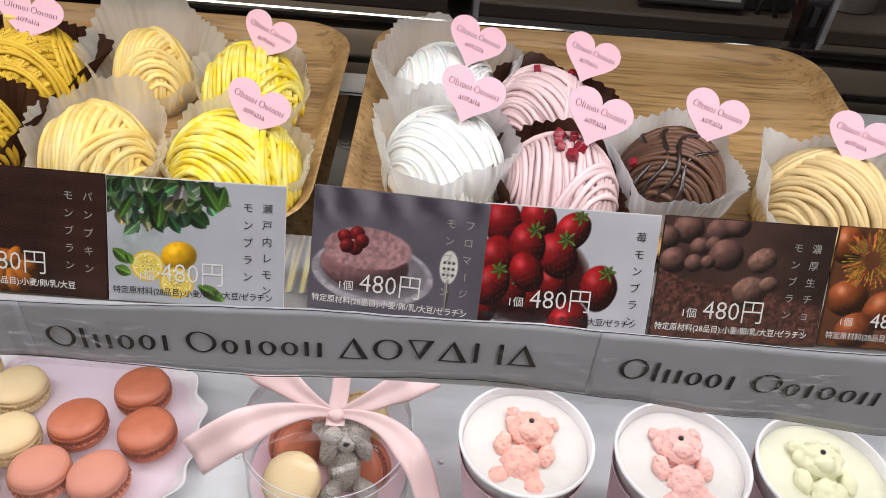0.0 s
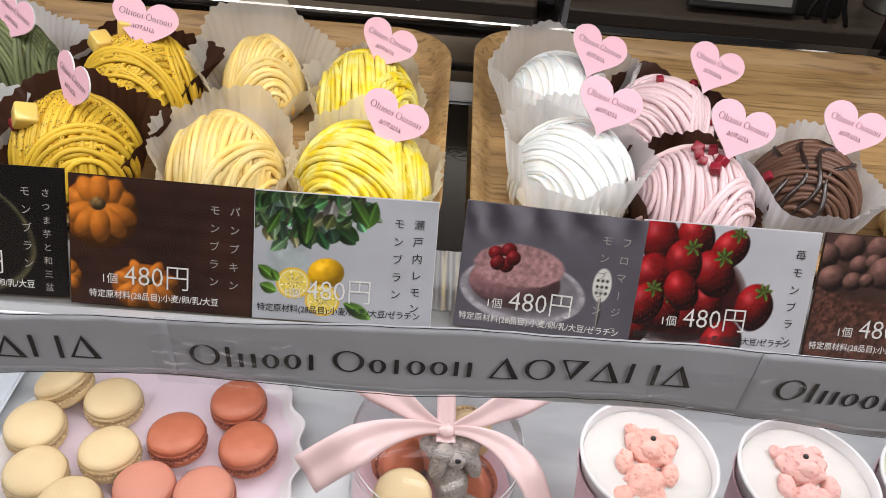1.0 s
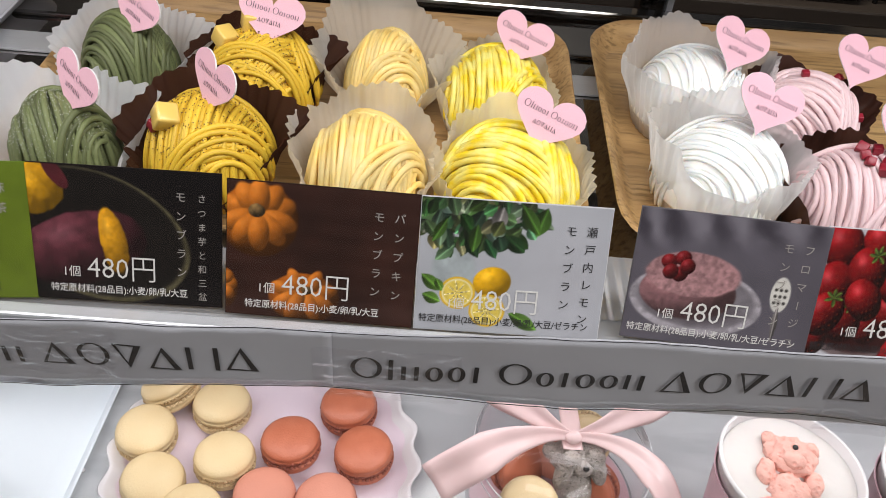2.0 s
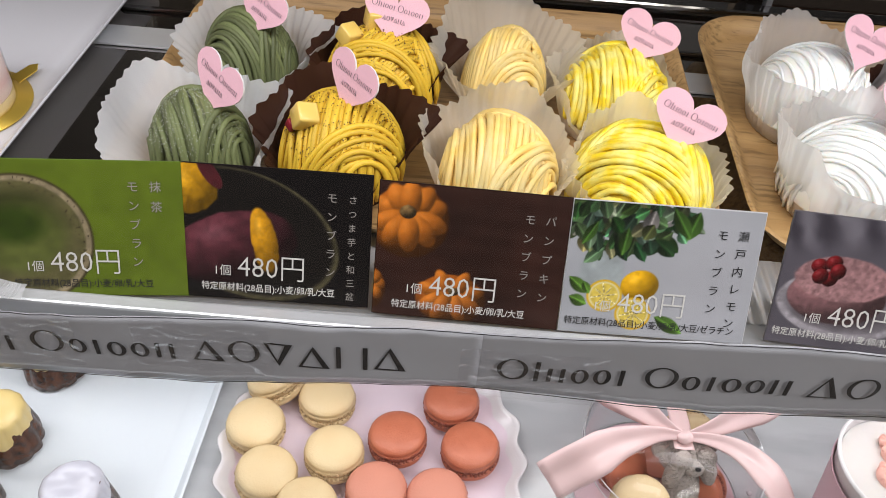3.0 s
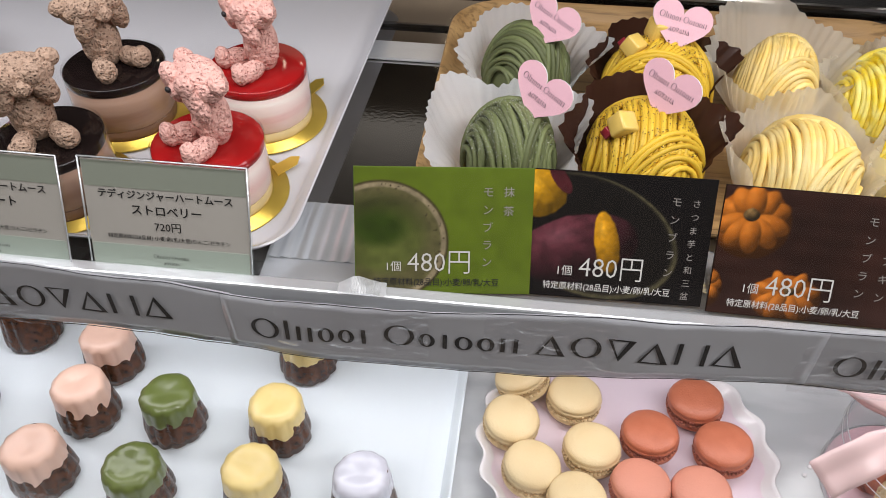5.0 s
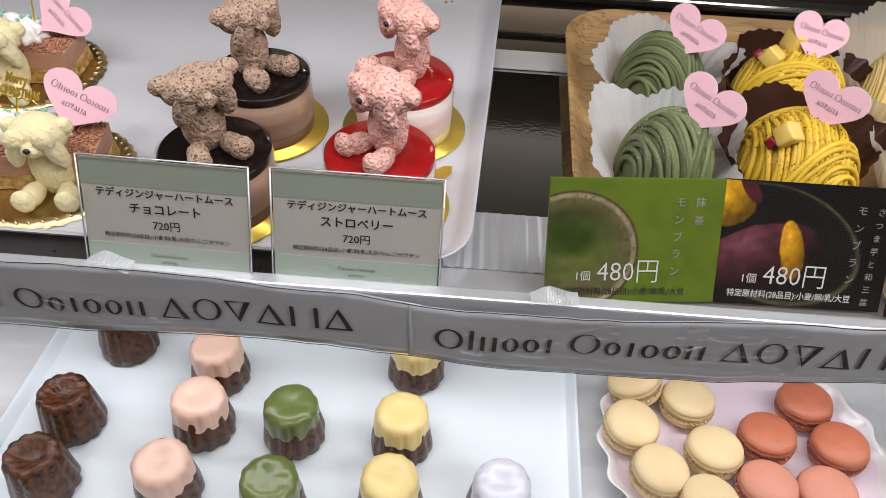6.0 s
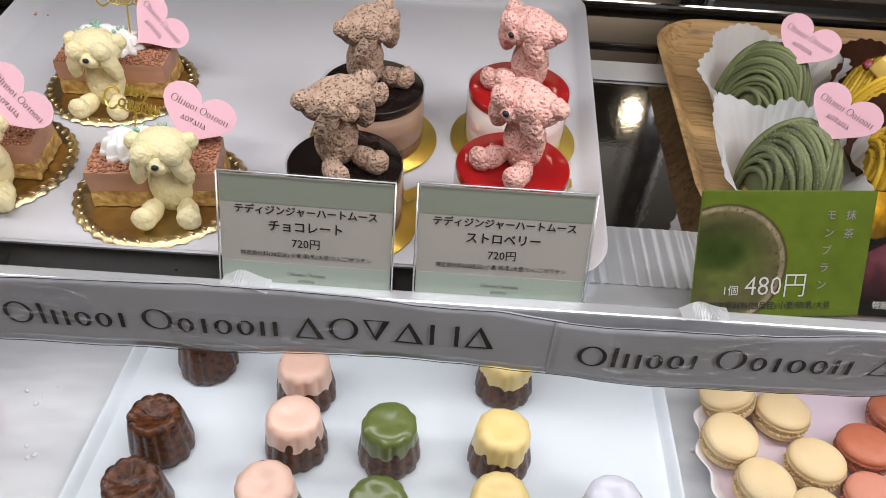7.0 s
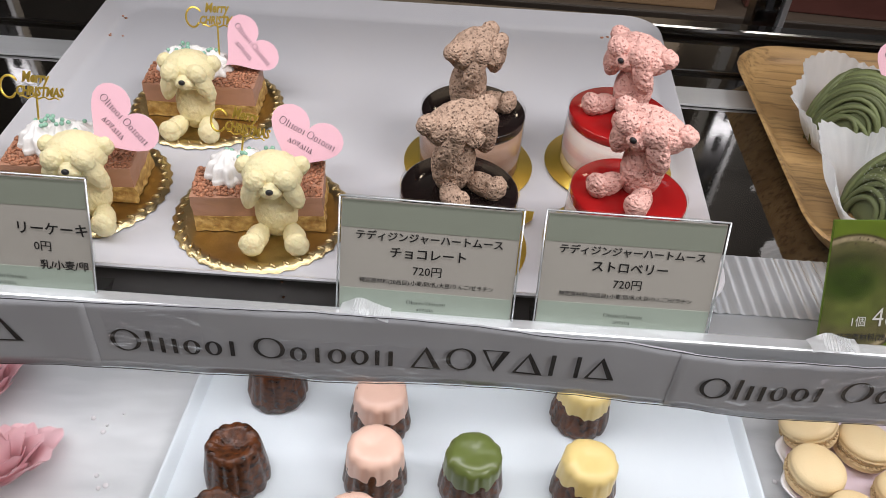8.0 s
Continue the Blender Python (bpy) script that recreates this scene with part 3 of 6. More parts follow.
choc_f = montblanc("choc", 0.200, 0.524, "brown chocolate mont blanc with dark drizzle in a white paper cup", draped(80, 30), M["paper"], [0.040, 0.044, 0.047, 0.045, 0.042, 0.041, 0.040, 0.041], r=0.0335, r1=0.046)
montblanc("chest", 0.298, 0.510, "beige chestnut mont blanc in a white paper cup", draped(50, 60), M["paper"], [0.04, 0.044, 0.048, 0.05, 0.044, 0.03, 0.024, 0.03], r=0.039, radius=0.0021)

speckle(matcha_f, "icing_sugar", SUGAR, 1100, 0.0275, 0.041, 0.00023, 1, 62, lift=1.09)
for t, sd in ((sweet_f, 2), (sweet_b, 3)):
    speckle(t, "sesame", SESAME, 800, 0.035, 0.041, 0.00038, sd, 62, lift=1.085)
cube_on(sweet_f, on_dome(0.035, 0.041, 215, 32, 1.14), 0.0125, CUBE, "candied_cube", (30, 20, 30))
cube_on(sweet_b, on_dome(0.035, 0.041, 120, 12, 1.14), 0.014, CUBE, "candied_cube", (5, 10, 20))
cube_on(sweet_b, on_dome(0.035, 0.041, 190, 32, 1.12), 0.012, CUBE, "candied_cube", (25, 10, 50))
cube_on(sweet_f, on_dome(0.035, 0.041, 205, 44, 1.12), 0.006, BERRY, "dried_berry", (25, 10, 50))
cube_on(sweet_b, on_dome(0.035, 0.041, 165, 42, 1.12), 0.006, BERRY, "dried_berry", (25, 40, 50))
rr = random.Random(9)
for k in range(6):
    cube_on(pink_f, on_dome(0.035, 0.041, 60 + 55 * k, rr.uniform(8, 22), 1.10), rr.uniform(0.0045, 0.0065), BERRY, "dried_berry", (rr.uniform(0, 90), rr.uniform(0, 90), rr.uniform(0, 90)))
for k in range(3):
    cube_on(pink_b, on_dome(0.035, 0.041, (30, 330, 160)[k], (30, 55, 15)[k], 1.1), 0.0045, BERRY, "dried_berry", (rr.uniform(0, 90), rr.uniform(0, 90), 20))
bm = bmesh.new()
for k, ang in enumerate((-28, -5, 20, 42)):
    pts = [Matrix.Rotation(radians(150 + ang * 0.4), 3, "Z") @ Vector((ang / 60 * 0.03 + 0.004 * math.sin(5 * a + k), 0.0352 * math.sin(a), 0.013 + 0.0435 * math.cos(a) * math.cos(ang / 60))) for a in (radians(-70 + 140 * i / 20) for i in range(21))]
    tube(bm, pts, 0.0017)
part("chocolate_drizzle", bm, DRIZZLE, choc_f, "dark chocolate drizzle")
rr = random.Random(12)
cube_on(choc_f, on_dome(0.0335, 0.041, 190, 55, 1.1), 0.005, BERRY, "dried_berry")


# ---------------------------------------------------------------- heart picks
def heart_outline(w, n=36):
    pts = []
    for i in range(n):
        a = 2 * math.pi * i / n
        x = 16 * math.sin(a) ** 3
        y = 13 * math.cos(a) - 5 * math.cos(2 * a) - 2 * math.cos(3 * a) - math.cos(4 * a)
        pts.append((x * w / 32, (y * 0.9 + 0.6) * w / 32))
    return pts


# plain shapes that stand for the shop's name: (width, height, form) of each in units of the cap height
# forms: 0 ring, 1 upright bar, 2 pair of bars, 3 wedge, 4 wedge upside down
WORDS = [[(0.92, 1.0, 0), (0.24, 0.95, 1), (0.62, 0.68, 2), (0.52, 0.66, 0), (0.52, 0.66, 0), (0.34, 0.68, 1)], [(0.92, 1.0, 0), (0.50, 0.66, 0), (0.34, 0.68, 1), (0.54, 0.66, 0), (0.52, 0.66, 0), (0.62, 0.68, 2)],
         [(0.92, 1.0, 3), (0.92, 1.0, 0), (0.84, 1.0, 4), (0.92, 1.0, 3), (1.0, 1.0, 2), (0.92, 1.0, 3)]]


def marks(bm, word, x0, length, base, cap, stroke, place, sag=0.0):
    """Draws one word's shapes from x0 along length. place maps (x, height) to a point; sag: fall of the base line along the word."""
    gap = 0.13
    k = length / (sum(w for w, _, _ in word) + gap * (len(word) - 1))

    def band(outer, inner, closed=True):
        a, b = [bm.verts.new(place(*q)) for q in outer], [bm.verts.new(place(*q)) for q in inner]
        for i in range(len(a) if closed else len(a) - 1):
            bm.faces.new((a[i], a[(i + 1) % len(a)], b[(i + 1) % len(a)], b[i]))

    x = x0
    for w, h, form in word:
        a, b, lo = x, x + w * k, base - sag * (x - x0) / length
        hi, mid = lo + h * cap, (x + x + w * k) / 2
        thin = stroke * 0.4
        if form == 0:
            turns = [2 * math.pi * i / 20 for i in range(20)]
            rx, ry, cz = (b - a) / 2, (hi - lo) / 2, (lo + hi) / 2
            band([(mid + rx * math.cos(t), cz + ry * math.sin(t)) for t in turns], [(mid + (rx - stroke) * math.cos(t), cz + (ry - thin) * math.sin(t)) for t in turns])
        elif form in (1, 2):
            for left in ([mid - stroke / 2] if form == 1 else [a + thin, b - stroke - thin]):
                band([(left, lo), (left, hi)], [(left + stroke, lo), (left + stroke, hi)], False)
        else:
            foot, tip = (lo, hi) if form == 3 else (hi, lo)
            inner = foot + (tip - foot) * thin / (hi - lo)
            band([(a, foot), (b, foot), (mid, tip)], [(a + stroke * 0.9, inner), (b - stroke * 1.6, inner), (mid - stroke * 0.3, tip - (tip - foot) * 0.22)])
        x = b + gap * k


def heart_pick(x, y, z, yaw, roll, width=0.040, back=28, label="pink heart-shaped card pick with small lettering stuck in a cake"):
    t = empty("heart_pick", pose(x, y, z) @ pose(0, 0, 0, 90 - back, 0, 0) @ pose(0, 0, 0, 0, yaw, 0) @ pose(0, 0, 0, 0, 0, roll), label, "pick", "heart picks")
    bm = bmesh.new()
    pts = heart_outline(width)
    loft(bm, [[(px, py, -0.0005) for px, py in pts], [(px, py, 0.0005) for px, py in pts]], cap_first=True, cap_last=True)
    for f in bm.faces:
        f.material_index = 1 if len(f.verts) == 4 else 0
    bmesh.ops.recalc_face_normals(bm, faces=bm.faces[:])
    card = part("heart", bm, [M["heart"], M["cup_white"]], t, smooth=False)
    bm = bmesh.new()
    k = width / 0.040
    for word, at, length, base, cap in ((0, -0.0155, 0.0145, 0.0020, 0.0040), (1, 0.0005, 0.0158, 0.0020, 0.0040), (2, -0.0070, 0.0140, -0.0046, 0.0027)):
        marks(bm, WORDS[word], at * k, length * k, base * k, cap * k, 0.00042 * k, lambda a, b: (a, b, 0.0008))
    part("lettering", bm, M["grey_ink"], card, "small dark lettering", smooth=False)
    bm = bmesh.new()
    tube(bm, [Vector((0, -0.015 * k, -0.0007)), Vector((0, -0.027 * k, -0.0007))], 0.0009, taper=False)
    part("stick", bm, M["stick"], t)
    return t


for hx, hy, hz, yaw, roll, w in [
    (0.063, 0.526, 1.178, 8, -17, 0.042), (0.067, 0.604, 1.176, 12, -18, 0.042), (-0.065, 0.505, 1.169, -8, -22, 0.041), (-0.075, 0.596, 1.172, -15, -22, 0.040),
    (-0.324, 0.504, 1.169, -35, -28, 0.042), (-0.251, 0.512, 1.172, -42, -24, 0.042), (-0.319, 0.592, 1.172, -30, -28, 0.042), (-0.235, 0.594, 1.174, 10, -12, 0.042),
    (0.140, 0.512, 1.177, 6, -17, 0.043), (0.147, 0.598, 1.174, 5, -18, 0.041), (0.219, 0.534, 1.171, 0, -17, 0.043), (0.307, 0.520, 1.171, -6, -17, 0.042),
    (-0.702, 0.488, 1.150, 12, -26, 0.044), (-0.758, 0.595, 1.152, 10, -48, 0.042), (-0.804, 0.481, 1.156, 6, -46, 0.044)]:
    heart_pick(hx, hy, hz, yaw, roll, w)

# ---------------------------------------------------------------- laminated strip with the shop's name
def strip_y(x, z):
    return 0.3885 + 0.0011 * noise.noise(Vector((x * 26, z * 30, 1))) + 0.0005 * noise.noise(Vector((x * 90, z * 80, 5))) + 0.0016 * math.sin(9 * x + 1.2) + 0.0010 * math.sin(31 * x) * (1.113 - z) / 0.05 - 0.03 * max(0, 1.09 - z) * (0.5 + 0.5 * math.sin(7 * x + 2))


def eased(x, knots):
    """A soft line through (x, height) knots."""
    for (a, p), (b, q) in zip(knots, knots[1:]):
        if x <= b:
            t = min(max((x - a) / (b - a), 0), 1)
            return p + (q - p) * t * t * (3 - 2 * t)
    return knots[-1][1]


# the strip hangs unevenly
LOW_EDGE = [(-0.85, 1.0590), (-0.74, 1.0580), (-0.60, 1.0620), (-0.50, 1.0600), (-0.42, 1.0560), (-0.36, 1.0560), (-0.21, 1.0705), (-0.04, 1.0670), (0.09, 1.0725), (0.15, 1.0680), (0.24, 1.0570), (0.32, 1.0510)]
TOP_EDGE = [(-0.84, 1.1070), (-0.64, 1.1105), (-0.54, 1.1055), (-0.46, 1.1000), (-0.40, 1.1015), (-0.28, 1.1105), (-0.17, 1.1135), (-0.02, 1.1195), (0.10, 1.1195), (0.30, 1.1180)]


def strip_low(x):
    return eased(x, LOW_EDGE) + 0.0004 * math.sin(29 * x)


def strip_top(x):
    return eased(x, TOP_EDGE)


PERIOD = 0.3145
strip = empty("name_strip", pose(0, 0, 0), "long grey laminated paper strip with dark lettering along the shelf edge", "sign strip")
for k in range(-4, 3):
    a, b = -0.176 + k * PERIOD, -0.176 + (k + 1) * PERIOD + 0.006
    bm = bmesh.new()
    n = 60
    lift = 0.0006 if k % 2 else 0.0
    rows = []
    for j in range(9):
        rows.append([(a + (b - a) * i / n, strip_y(a + (b - a) * i / n, strip_low(a + (b - a) * i / n) + (strip_top(a + (b - a) * i / n) - strip_low(a + (b - a) * i / n)) * j / 8) - lift,
                      strip_low(a + (b - a) * i / n) + (strip_top(a + (b - a) * i / n) - strip_low(a + (b - a) * i / n)) * j / 8) for i in range(n + 1)])
    loft(bm, rows, close=False)
    sheet = part("sheet", bm, M["strip"], strip)
    sol = sheet.modifiers.new("thick", "SOLIDIFY")
    sol.thickness = 0.0004
    sol.offset = 1
    bm = bmesh.new()
    base, sag = {1: (1.0845, 0.0140), 0: (1.0805, -0.0080), -1: (1.0700, -0.0125), -2: (1.0735, -0.0035)}.get(k, (1.0770, 0.0))
    for word, at, length in ((0, 0.0, 0.067), (1, 0.0755, 0.075), (2, 0.159, 0.1095)):
        marks(bm, WORDS[word], -0.161 + at + k * PERIOD, length, base - sag * at / 0.2685, 0.0165, 0.0024, lambda px, pz: (px, strip_y(px, pz) - 0.0021, pz), sag * length / 0.2685)
    part("lettering", bm, M["ink"], sheet, "dark lettering", smooth=False)
    bm = bmesh.new()
    for lo, hi in ((strip_low, 0.0005), (strip_top, 0.0004)):
        loft(bm, [[(a + (b - a) * i / n, strip_y(a + (b - a) * i / n, lo(a + (b - a) * i / n) + d) - 0.0016, lo(a + (b - a) * i / n) + d) for i in range(n + 1)] for d in (-0.0002, hi)], close=False)
    part("border_line", bm, M["ink"], sheet, "thin dark border", smooth=False)


def tape_patch(x0, width, z0, height, seed):
    """Crumpled clear tape over the strip."""
    t = empty("clear_tape", pose(0, 0, 0), "crumpled strip of clear tape over the name strip", "tape", "pieces of tape")
    bm = bmesh.new()
    n, m = 70, 34
    rows = []
    for j in range(m + 1):
        row = []
        for i in range(n + 1):
            px = x0 + width * i / n + 0.002 * noise.noise(Vector((j * 0.4, seed, 0)))
            pz = z0 + height * j / m
            v = Vector((px * 75 + pz * 20, pz * 160, seed * 3.1))
            lift_ = abs(noise.noise(v)) * 0.0022 + abs(noise.noise(v * 2.3)) * 0.0009
            row.append((px, strip_y(px, pz) - 0.0027 - lift_, pz))
        rows.append(row)
    loft(bm, rows, close=False)
    ob = part("film", bm, M["tape"], t)
    ob.visible_shadow = False


for k, (tx, tw, tz, th) in enumerate(((-0.46, 0.085, 1.066, 0.040), (-0.345, 0.07, 1.072, 0.034), (-0.700, 0.10, 1.062, 0.030), (-0.790, 0.05, 1.078, 0.030), (-0.18, 0.075, 1.066, 0.038), (0.085, 0.09, 1.064, 0.038), (0.22, 0.06, 1.066, 0.036))):
    tape_patch(tx, tw, tz, th, k + 1)


def plastic_clip(x, y, z, turn):
    """A clear ribbed tag of plastic that holds the strip."""
    t = empty("plastic_clip", pose(x, y, z, 0, 0, turn), "small clear ribbed plastic clip on the rail", "clip", "plastic clips")
    bm = bmesh.new()

    def fold(u, v):
        return Vector((-0.013 + 0.026 * u, -0.005 + 0.010 * v, 0.0015 + 0.0042 * math.sin(math.pi * min(1, 1.15 * u)) * (0.4 + 0.6 * v) + 0.0006 * math.sin(11 * u + 4 * v)))
    loft(bm, [[fold(i / 16, j / 5) for i in range(17)] for j in range(6)], close=False)
    part("body", bm, M["film_white"], t)
    for i in range(11):
        bm = bmesh.new()
        tube(bm, [fold(0.25 + 0.06 * i + 0.03 * j / 5, j / 5) + Vector((0, 0, 0.0003)) for j in range(6)], 0.00022, 5)
        part("rib", bm, M["film_white"], t)


plastic_clip(-0.412, 0.393, 1.107, 4)
plastic_clip(-0.656, 0.394, 1.107, -6)

# ---------------------------------------------------------------- price cards with printed pictures
INK = {
    "green": mat("print_matcha_green", (0.12, 0.19, 0.022), 0.5, vary=0.12, scale=30, spec=0.2),
    "black": mat("print_black", (0.006, 0.004, 0.005), 0.5, vary=0.1, scale=20, spec=0.2),
    "brown": mat("print_dark_brown", (0.020, 0.007, 0.005), 0.5, vary=0.3, scale=25, stretch=(1, 6, 1), spec=0.2),
    "grey": mat("print_pale_grey", (0.56, 0.56, 0.58), 0.45, vary=0.08, scale=15, spec=0.2),
    "mauve": mat("print_mauve_grey", (0.12, 0.112, 0.125), 0.5, vary=0.15, scale=20, spec=0.2),
    "cocoa": mat("print_cocoa", (0.055, 0.028, 0.020), 0.6, vary=0.6, scale=160, second=(0.02, 0.009, 0.006), spread=0.3, spec=0.2),
    "umber": mat("print_umber", (0.10, 0.045, 0.02), 0.5, vary=0.3, scale=40, spec=0.2),
    "sage": mat("print_sage", (0.27, 0.285, 0.235), 0.5, vary=0.06, scale=20, spec=0.2),
    "mint": mat("print_mint", (0.40, 0.45, 0.39), 0.5, vary=0.06, scale=20, spec=0.2),
    "cream_paper": mat("print_paper", (0.43, 0.395, 0.36), 0.5, vary=0.03, scale=20),
}
W, H = 0.0958, 0.0700


# ---------------------------------------------------------------- printed pictures, painted procedurally on a fine grid
PW, PH = 190, 138


def fbm(scale, seed, octaves=4):
    """Soft value noise over the picture, 0 to 1."""
    rg = np.random.default_rng(seed)
    out, amp, tot = np.zeros((PH, PW)), 1.0, 0.0
    for o in range(octaves):
        nx, ny = int(scale * 2 ** o * PW / PH) + 3, int(scale * 2 ** o) + 3
        g = rg.random((ny, nx))
        u, v = np.linspace(0, nx - 2.01, PW), np.linspace(0, ny - 2.01, PH)
        i, j = u.astype(int), v.astype(int)
        fu, fv = (u - i), (v - j)
        fu, fv = fu * fu * (3 - 2 * fu), (fv * fv * (3 - 2 * fv))[:, None]
        a, b, c, d = g[np.ix_(j, i)], g[np.ix_(j, i + 1)], g[np.ix_(j + 1, i)], g[np.ix_(j + 1, i + 1)]
        out += amp * ((a * (1 - fu) + b * fu) * (1 - fv) + (c * (1 - fu) + d * fu) * fv)
        tot += amp
        amp *= 0.55
    return out / tot


class Picture:
    """A print in display colours; places in shares of the card's width (0 to 1) and, upward, of its width too."""

    def __init__(self, ground, vary=0.06, seed=0, scale=3, tone=0.92):
        self.tone = tone
        self.x, self.y = np.meshgrid(np.linspace(0, 1, PW), np.linspace(0, PH / PW, PH))
        self.c = np.ones((PH, PW, 3)) * np.array(ground) * (1 + vary * (fbm(scale, seed)[..., None] - 0.5) * 2)

    def lay(self, colour, alpha):
        self.c = self.c * (1 - alpha[..., None]) + np.asarray(colour) * alpha[..., None]

    def local(self, cx, cy, rx, ry, turn=0.0):
        dx, dy = self.x - cx, self.y - cy
        return (dx * math.cos(turn) + dy * math.sin(turn)) / rx, (-dx * math.sin(turn) + dy * math.cos(turn)) / ry

    def ball(self, cx, cy, rx, ry, colour, turn=0.0, tex=0.15, seed=1, tscale=14, shine=0.0, soft=0.06, wob=0.0, dark=0.35, light=(-0.5, 0.6)):
        """A rounded body, lighter towards the upper left."""
        u, v = self.local(cx, cy, rx, ry, turn)
        r = np.sqrt(u * u + v * v)
        if wob:
            r = r * (1 + wob * (fbm(7, seed + 50) - 0.5) * 2)
        wu, wv = u * math.cos(turn) - v * math.sin(turn), u * math.sin(turn) + v * math.cos(turn)
        h = np.sqrt(np.clip(1 - r * r, 0, 1))
        lam = np.clip(light[0] * wu + light[1] * wv + 0.62 * h, 0, 1.2)
        col = np.array(colour)[None, None] * (dark + (1.15 - dark) * lam)[..., None] * (1 + tex * (fbm(tscale, seed)[..., None] - 0.5) * 2)
        if shine:
            col = col + shine * np.exp(-((wu + 0.35) ** 2 + (wv - 0.4) ** 2) * 14)[..., None]
        self.lay(col, np.clip((1 - r) / soft, 0, 1))
        return u, v, r

    def plain(self, cx, cy, rx, ry, colour, turn=0.0, tex=0.1, seed=1, tscale=10, soft=0.06, wob=0.0, alpha=1.0):
        u, v = self.local(cx, cy, rx, ry, turn)
        r = np.sqrt(u * u + v * v)
        if wob:
            r = r * (1 + wob * (fbm(8, seed + 50) - 0.5) * 2)
        self.lay(np.array(colour)[None, None] * (1 + tex * (fbm(tscale, seed)[..., None] - 0.5) * 2), alpha * np.clip((1 - r) / soft, 0, 1))

    def leaf(self, x, y, length, width, turn, colour):
        u, v = self.local(x + 0.5 * length * math.cos(turn), y + 0.5 * length * math.sin(turn), length / 2, width / 2, turn)
        edge = (1 - u * u) - np.abs(v)
        tone = 0.75 + 0.35 * np.sign(v) * 0.5 + 0.25 * u + 0.5 * np.exp(-(v * 6) ** 2)
        self.lay(np.array(colour)[None, None] * tone[..., None], np.clip(edge / 0.12, 0, 1) * (np.abs(u) < 1))

    def dot(self, cx, cy, r, colour):
        self.plain(cx, cy, r, r, colour, tex=0.0, soft=0.5)

    def put(self, parent):
        """The grid as one flat part just above the card."""
        c = np.clip(self.c * self.tone, 0.004, 1.0)
        lin = np.where(c <= 0.04045, c / 12.92, ((c + 0.055) / 1.055) ** 2.4)
        px = (self.x - 0.5) * (W - 0.0008)
        py = 0.0004 + self.y * PW / PH * (H - 0.0008)
        verts = np.stack([px.ravel(), py.ravel(), np.full(px.size, 0.0009)], 1)
        k = np.arange((PH - 1) * PW).reshape(PH - 1, PW)[:, :-1].ravel()
        me = bpy.data.meshes.new("photo")
        me.from_pydata(verts.tolist(), [], np.stack([k, k + 1, k + 1 + PW, k + PW], 1).tolist())
        at = me.color_attributes.new("print", "FLOAT_COLOR", "POINT")
        at.data.foreach_set("color", np.concatenate([lin.reshape(-1, 3), np.ones((PH * PW, 1))], 1).ravel().astype(np.float32))
        me.materials.append(PRINT)
        ob = new("photo", me)
        ob.parent = parent
        return ob


PRINT = bpy.data.materials.new("printed_photo")
PRINT.use_nodes = True
PRINT.node_tree.nodes["Principled BSDF"].inputs["Roughness"].default_value = 0.42
PRINT.node_tree.nodes["Principled BSDF"].inputs["Specular IOR Level"].default_value = 0.25
ink_node = PRINT.node_tree.nodes.new("ShaderNodeAttribute")
ink_node.attribute_name = "print"
PRINT.node_tree.links.new(ink_node.outputs["Color"], PRINT.node_tree.nodes["Principled BSDF"].inputs["Base Color"])


def picture_matcha():
    p = Picture((0.37, 0.44, 0.12), 0.10, 1, 8)
    p.plain(0.15, 0.30, 0.385, 0.362, (0.26, 0.23, 0.15), tex=0.25, seed=2, tscale=20, soft=0.03)
    p.plain(0.15, 0.30, 0.372, 0.350, (0.56, 0.51, 0.40), tex=0.25, seed=2, tscale=20, soft=0.03)
    p.plain(0.148, 0.302, 0.345, 0.322, (0.36, 0.345, 0.22), tex=0.25, seed=3, tscale=12, soft=0.04)
    p.ball(0.14, 0.34, 0.30, 0.26, (0.36, 0.39, 0.19), tex=0.15, seed=4, dark=0.6, soft=0.3, light=(0.2, -0.5))
    p.plain(0.13, 0.38, 0.20, 0.13, (0.20, 0.27, 0.08), tex=0.2, seed=5, soft=0.5)
    rr = random.Random(3)
    for _ in range(70):
        a, k = rr.uniform(-2.2, 1.7), rr.uniform(0.78, 1.0)
        p.dot(0.15 + 0.36 * k * math.cos(a), 0.30 + 0.34 * k * math.sin(a), rr.uniform(0.003, 0.007), (0.22, 0.18, 0.12))
    return p


def picture_sweet():
    p = Picture((0.055, 0.045, 0.05), 0.25, 11)
    p.plain(0.34, 0.36, 0.52, 0.345, (0.30, 0.28, 0.20), -0.32, 0.4, 12, 16, 0.03)
    p.plain(0.33, 0.37, 0.505, 0.330, (0.08, 0.07, 0.065), -0.32, 0.2, 13, 6, 0.05)
    p.ball(0.27, 0.29, 0.36, 0.20, (0.34, 0.17, 0.20), 0.28, 0.3, 14, 16, 0.08, 0.06, 0.06)
    p.ball(0.44, 0.33, 0.075, 0.19, (0.78, 0.55, 0.10), 0.22, 0.25, 15, 22, 0.1, 0.10, 0.20, dark=0.6)
    p.ball(0.05, 0.60, 0.15, 0.14, (0.80, 0.58, 0.10), 0.3, 0.3, 16, 20, 0.1, 0.08, 0.15, dark=0.5)
    p.plain(0.15, 0.68, 0.10, 0.04, (0.30, 0.12, 0.14), -0.9, 0.3, 17)
    return p


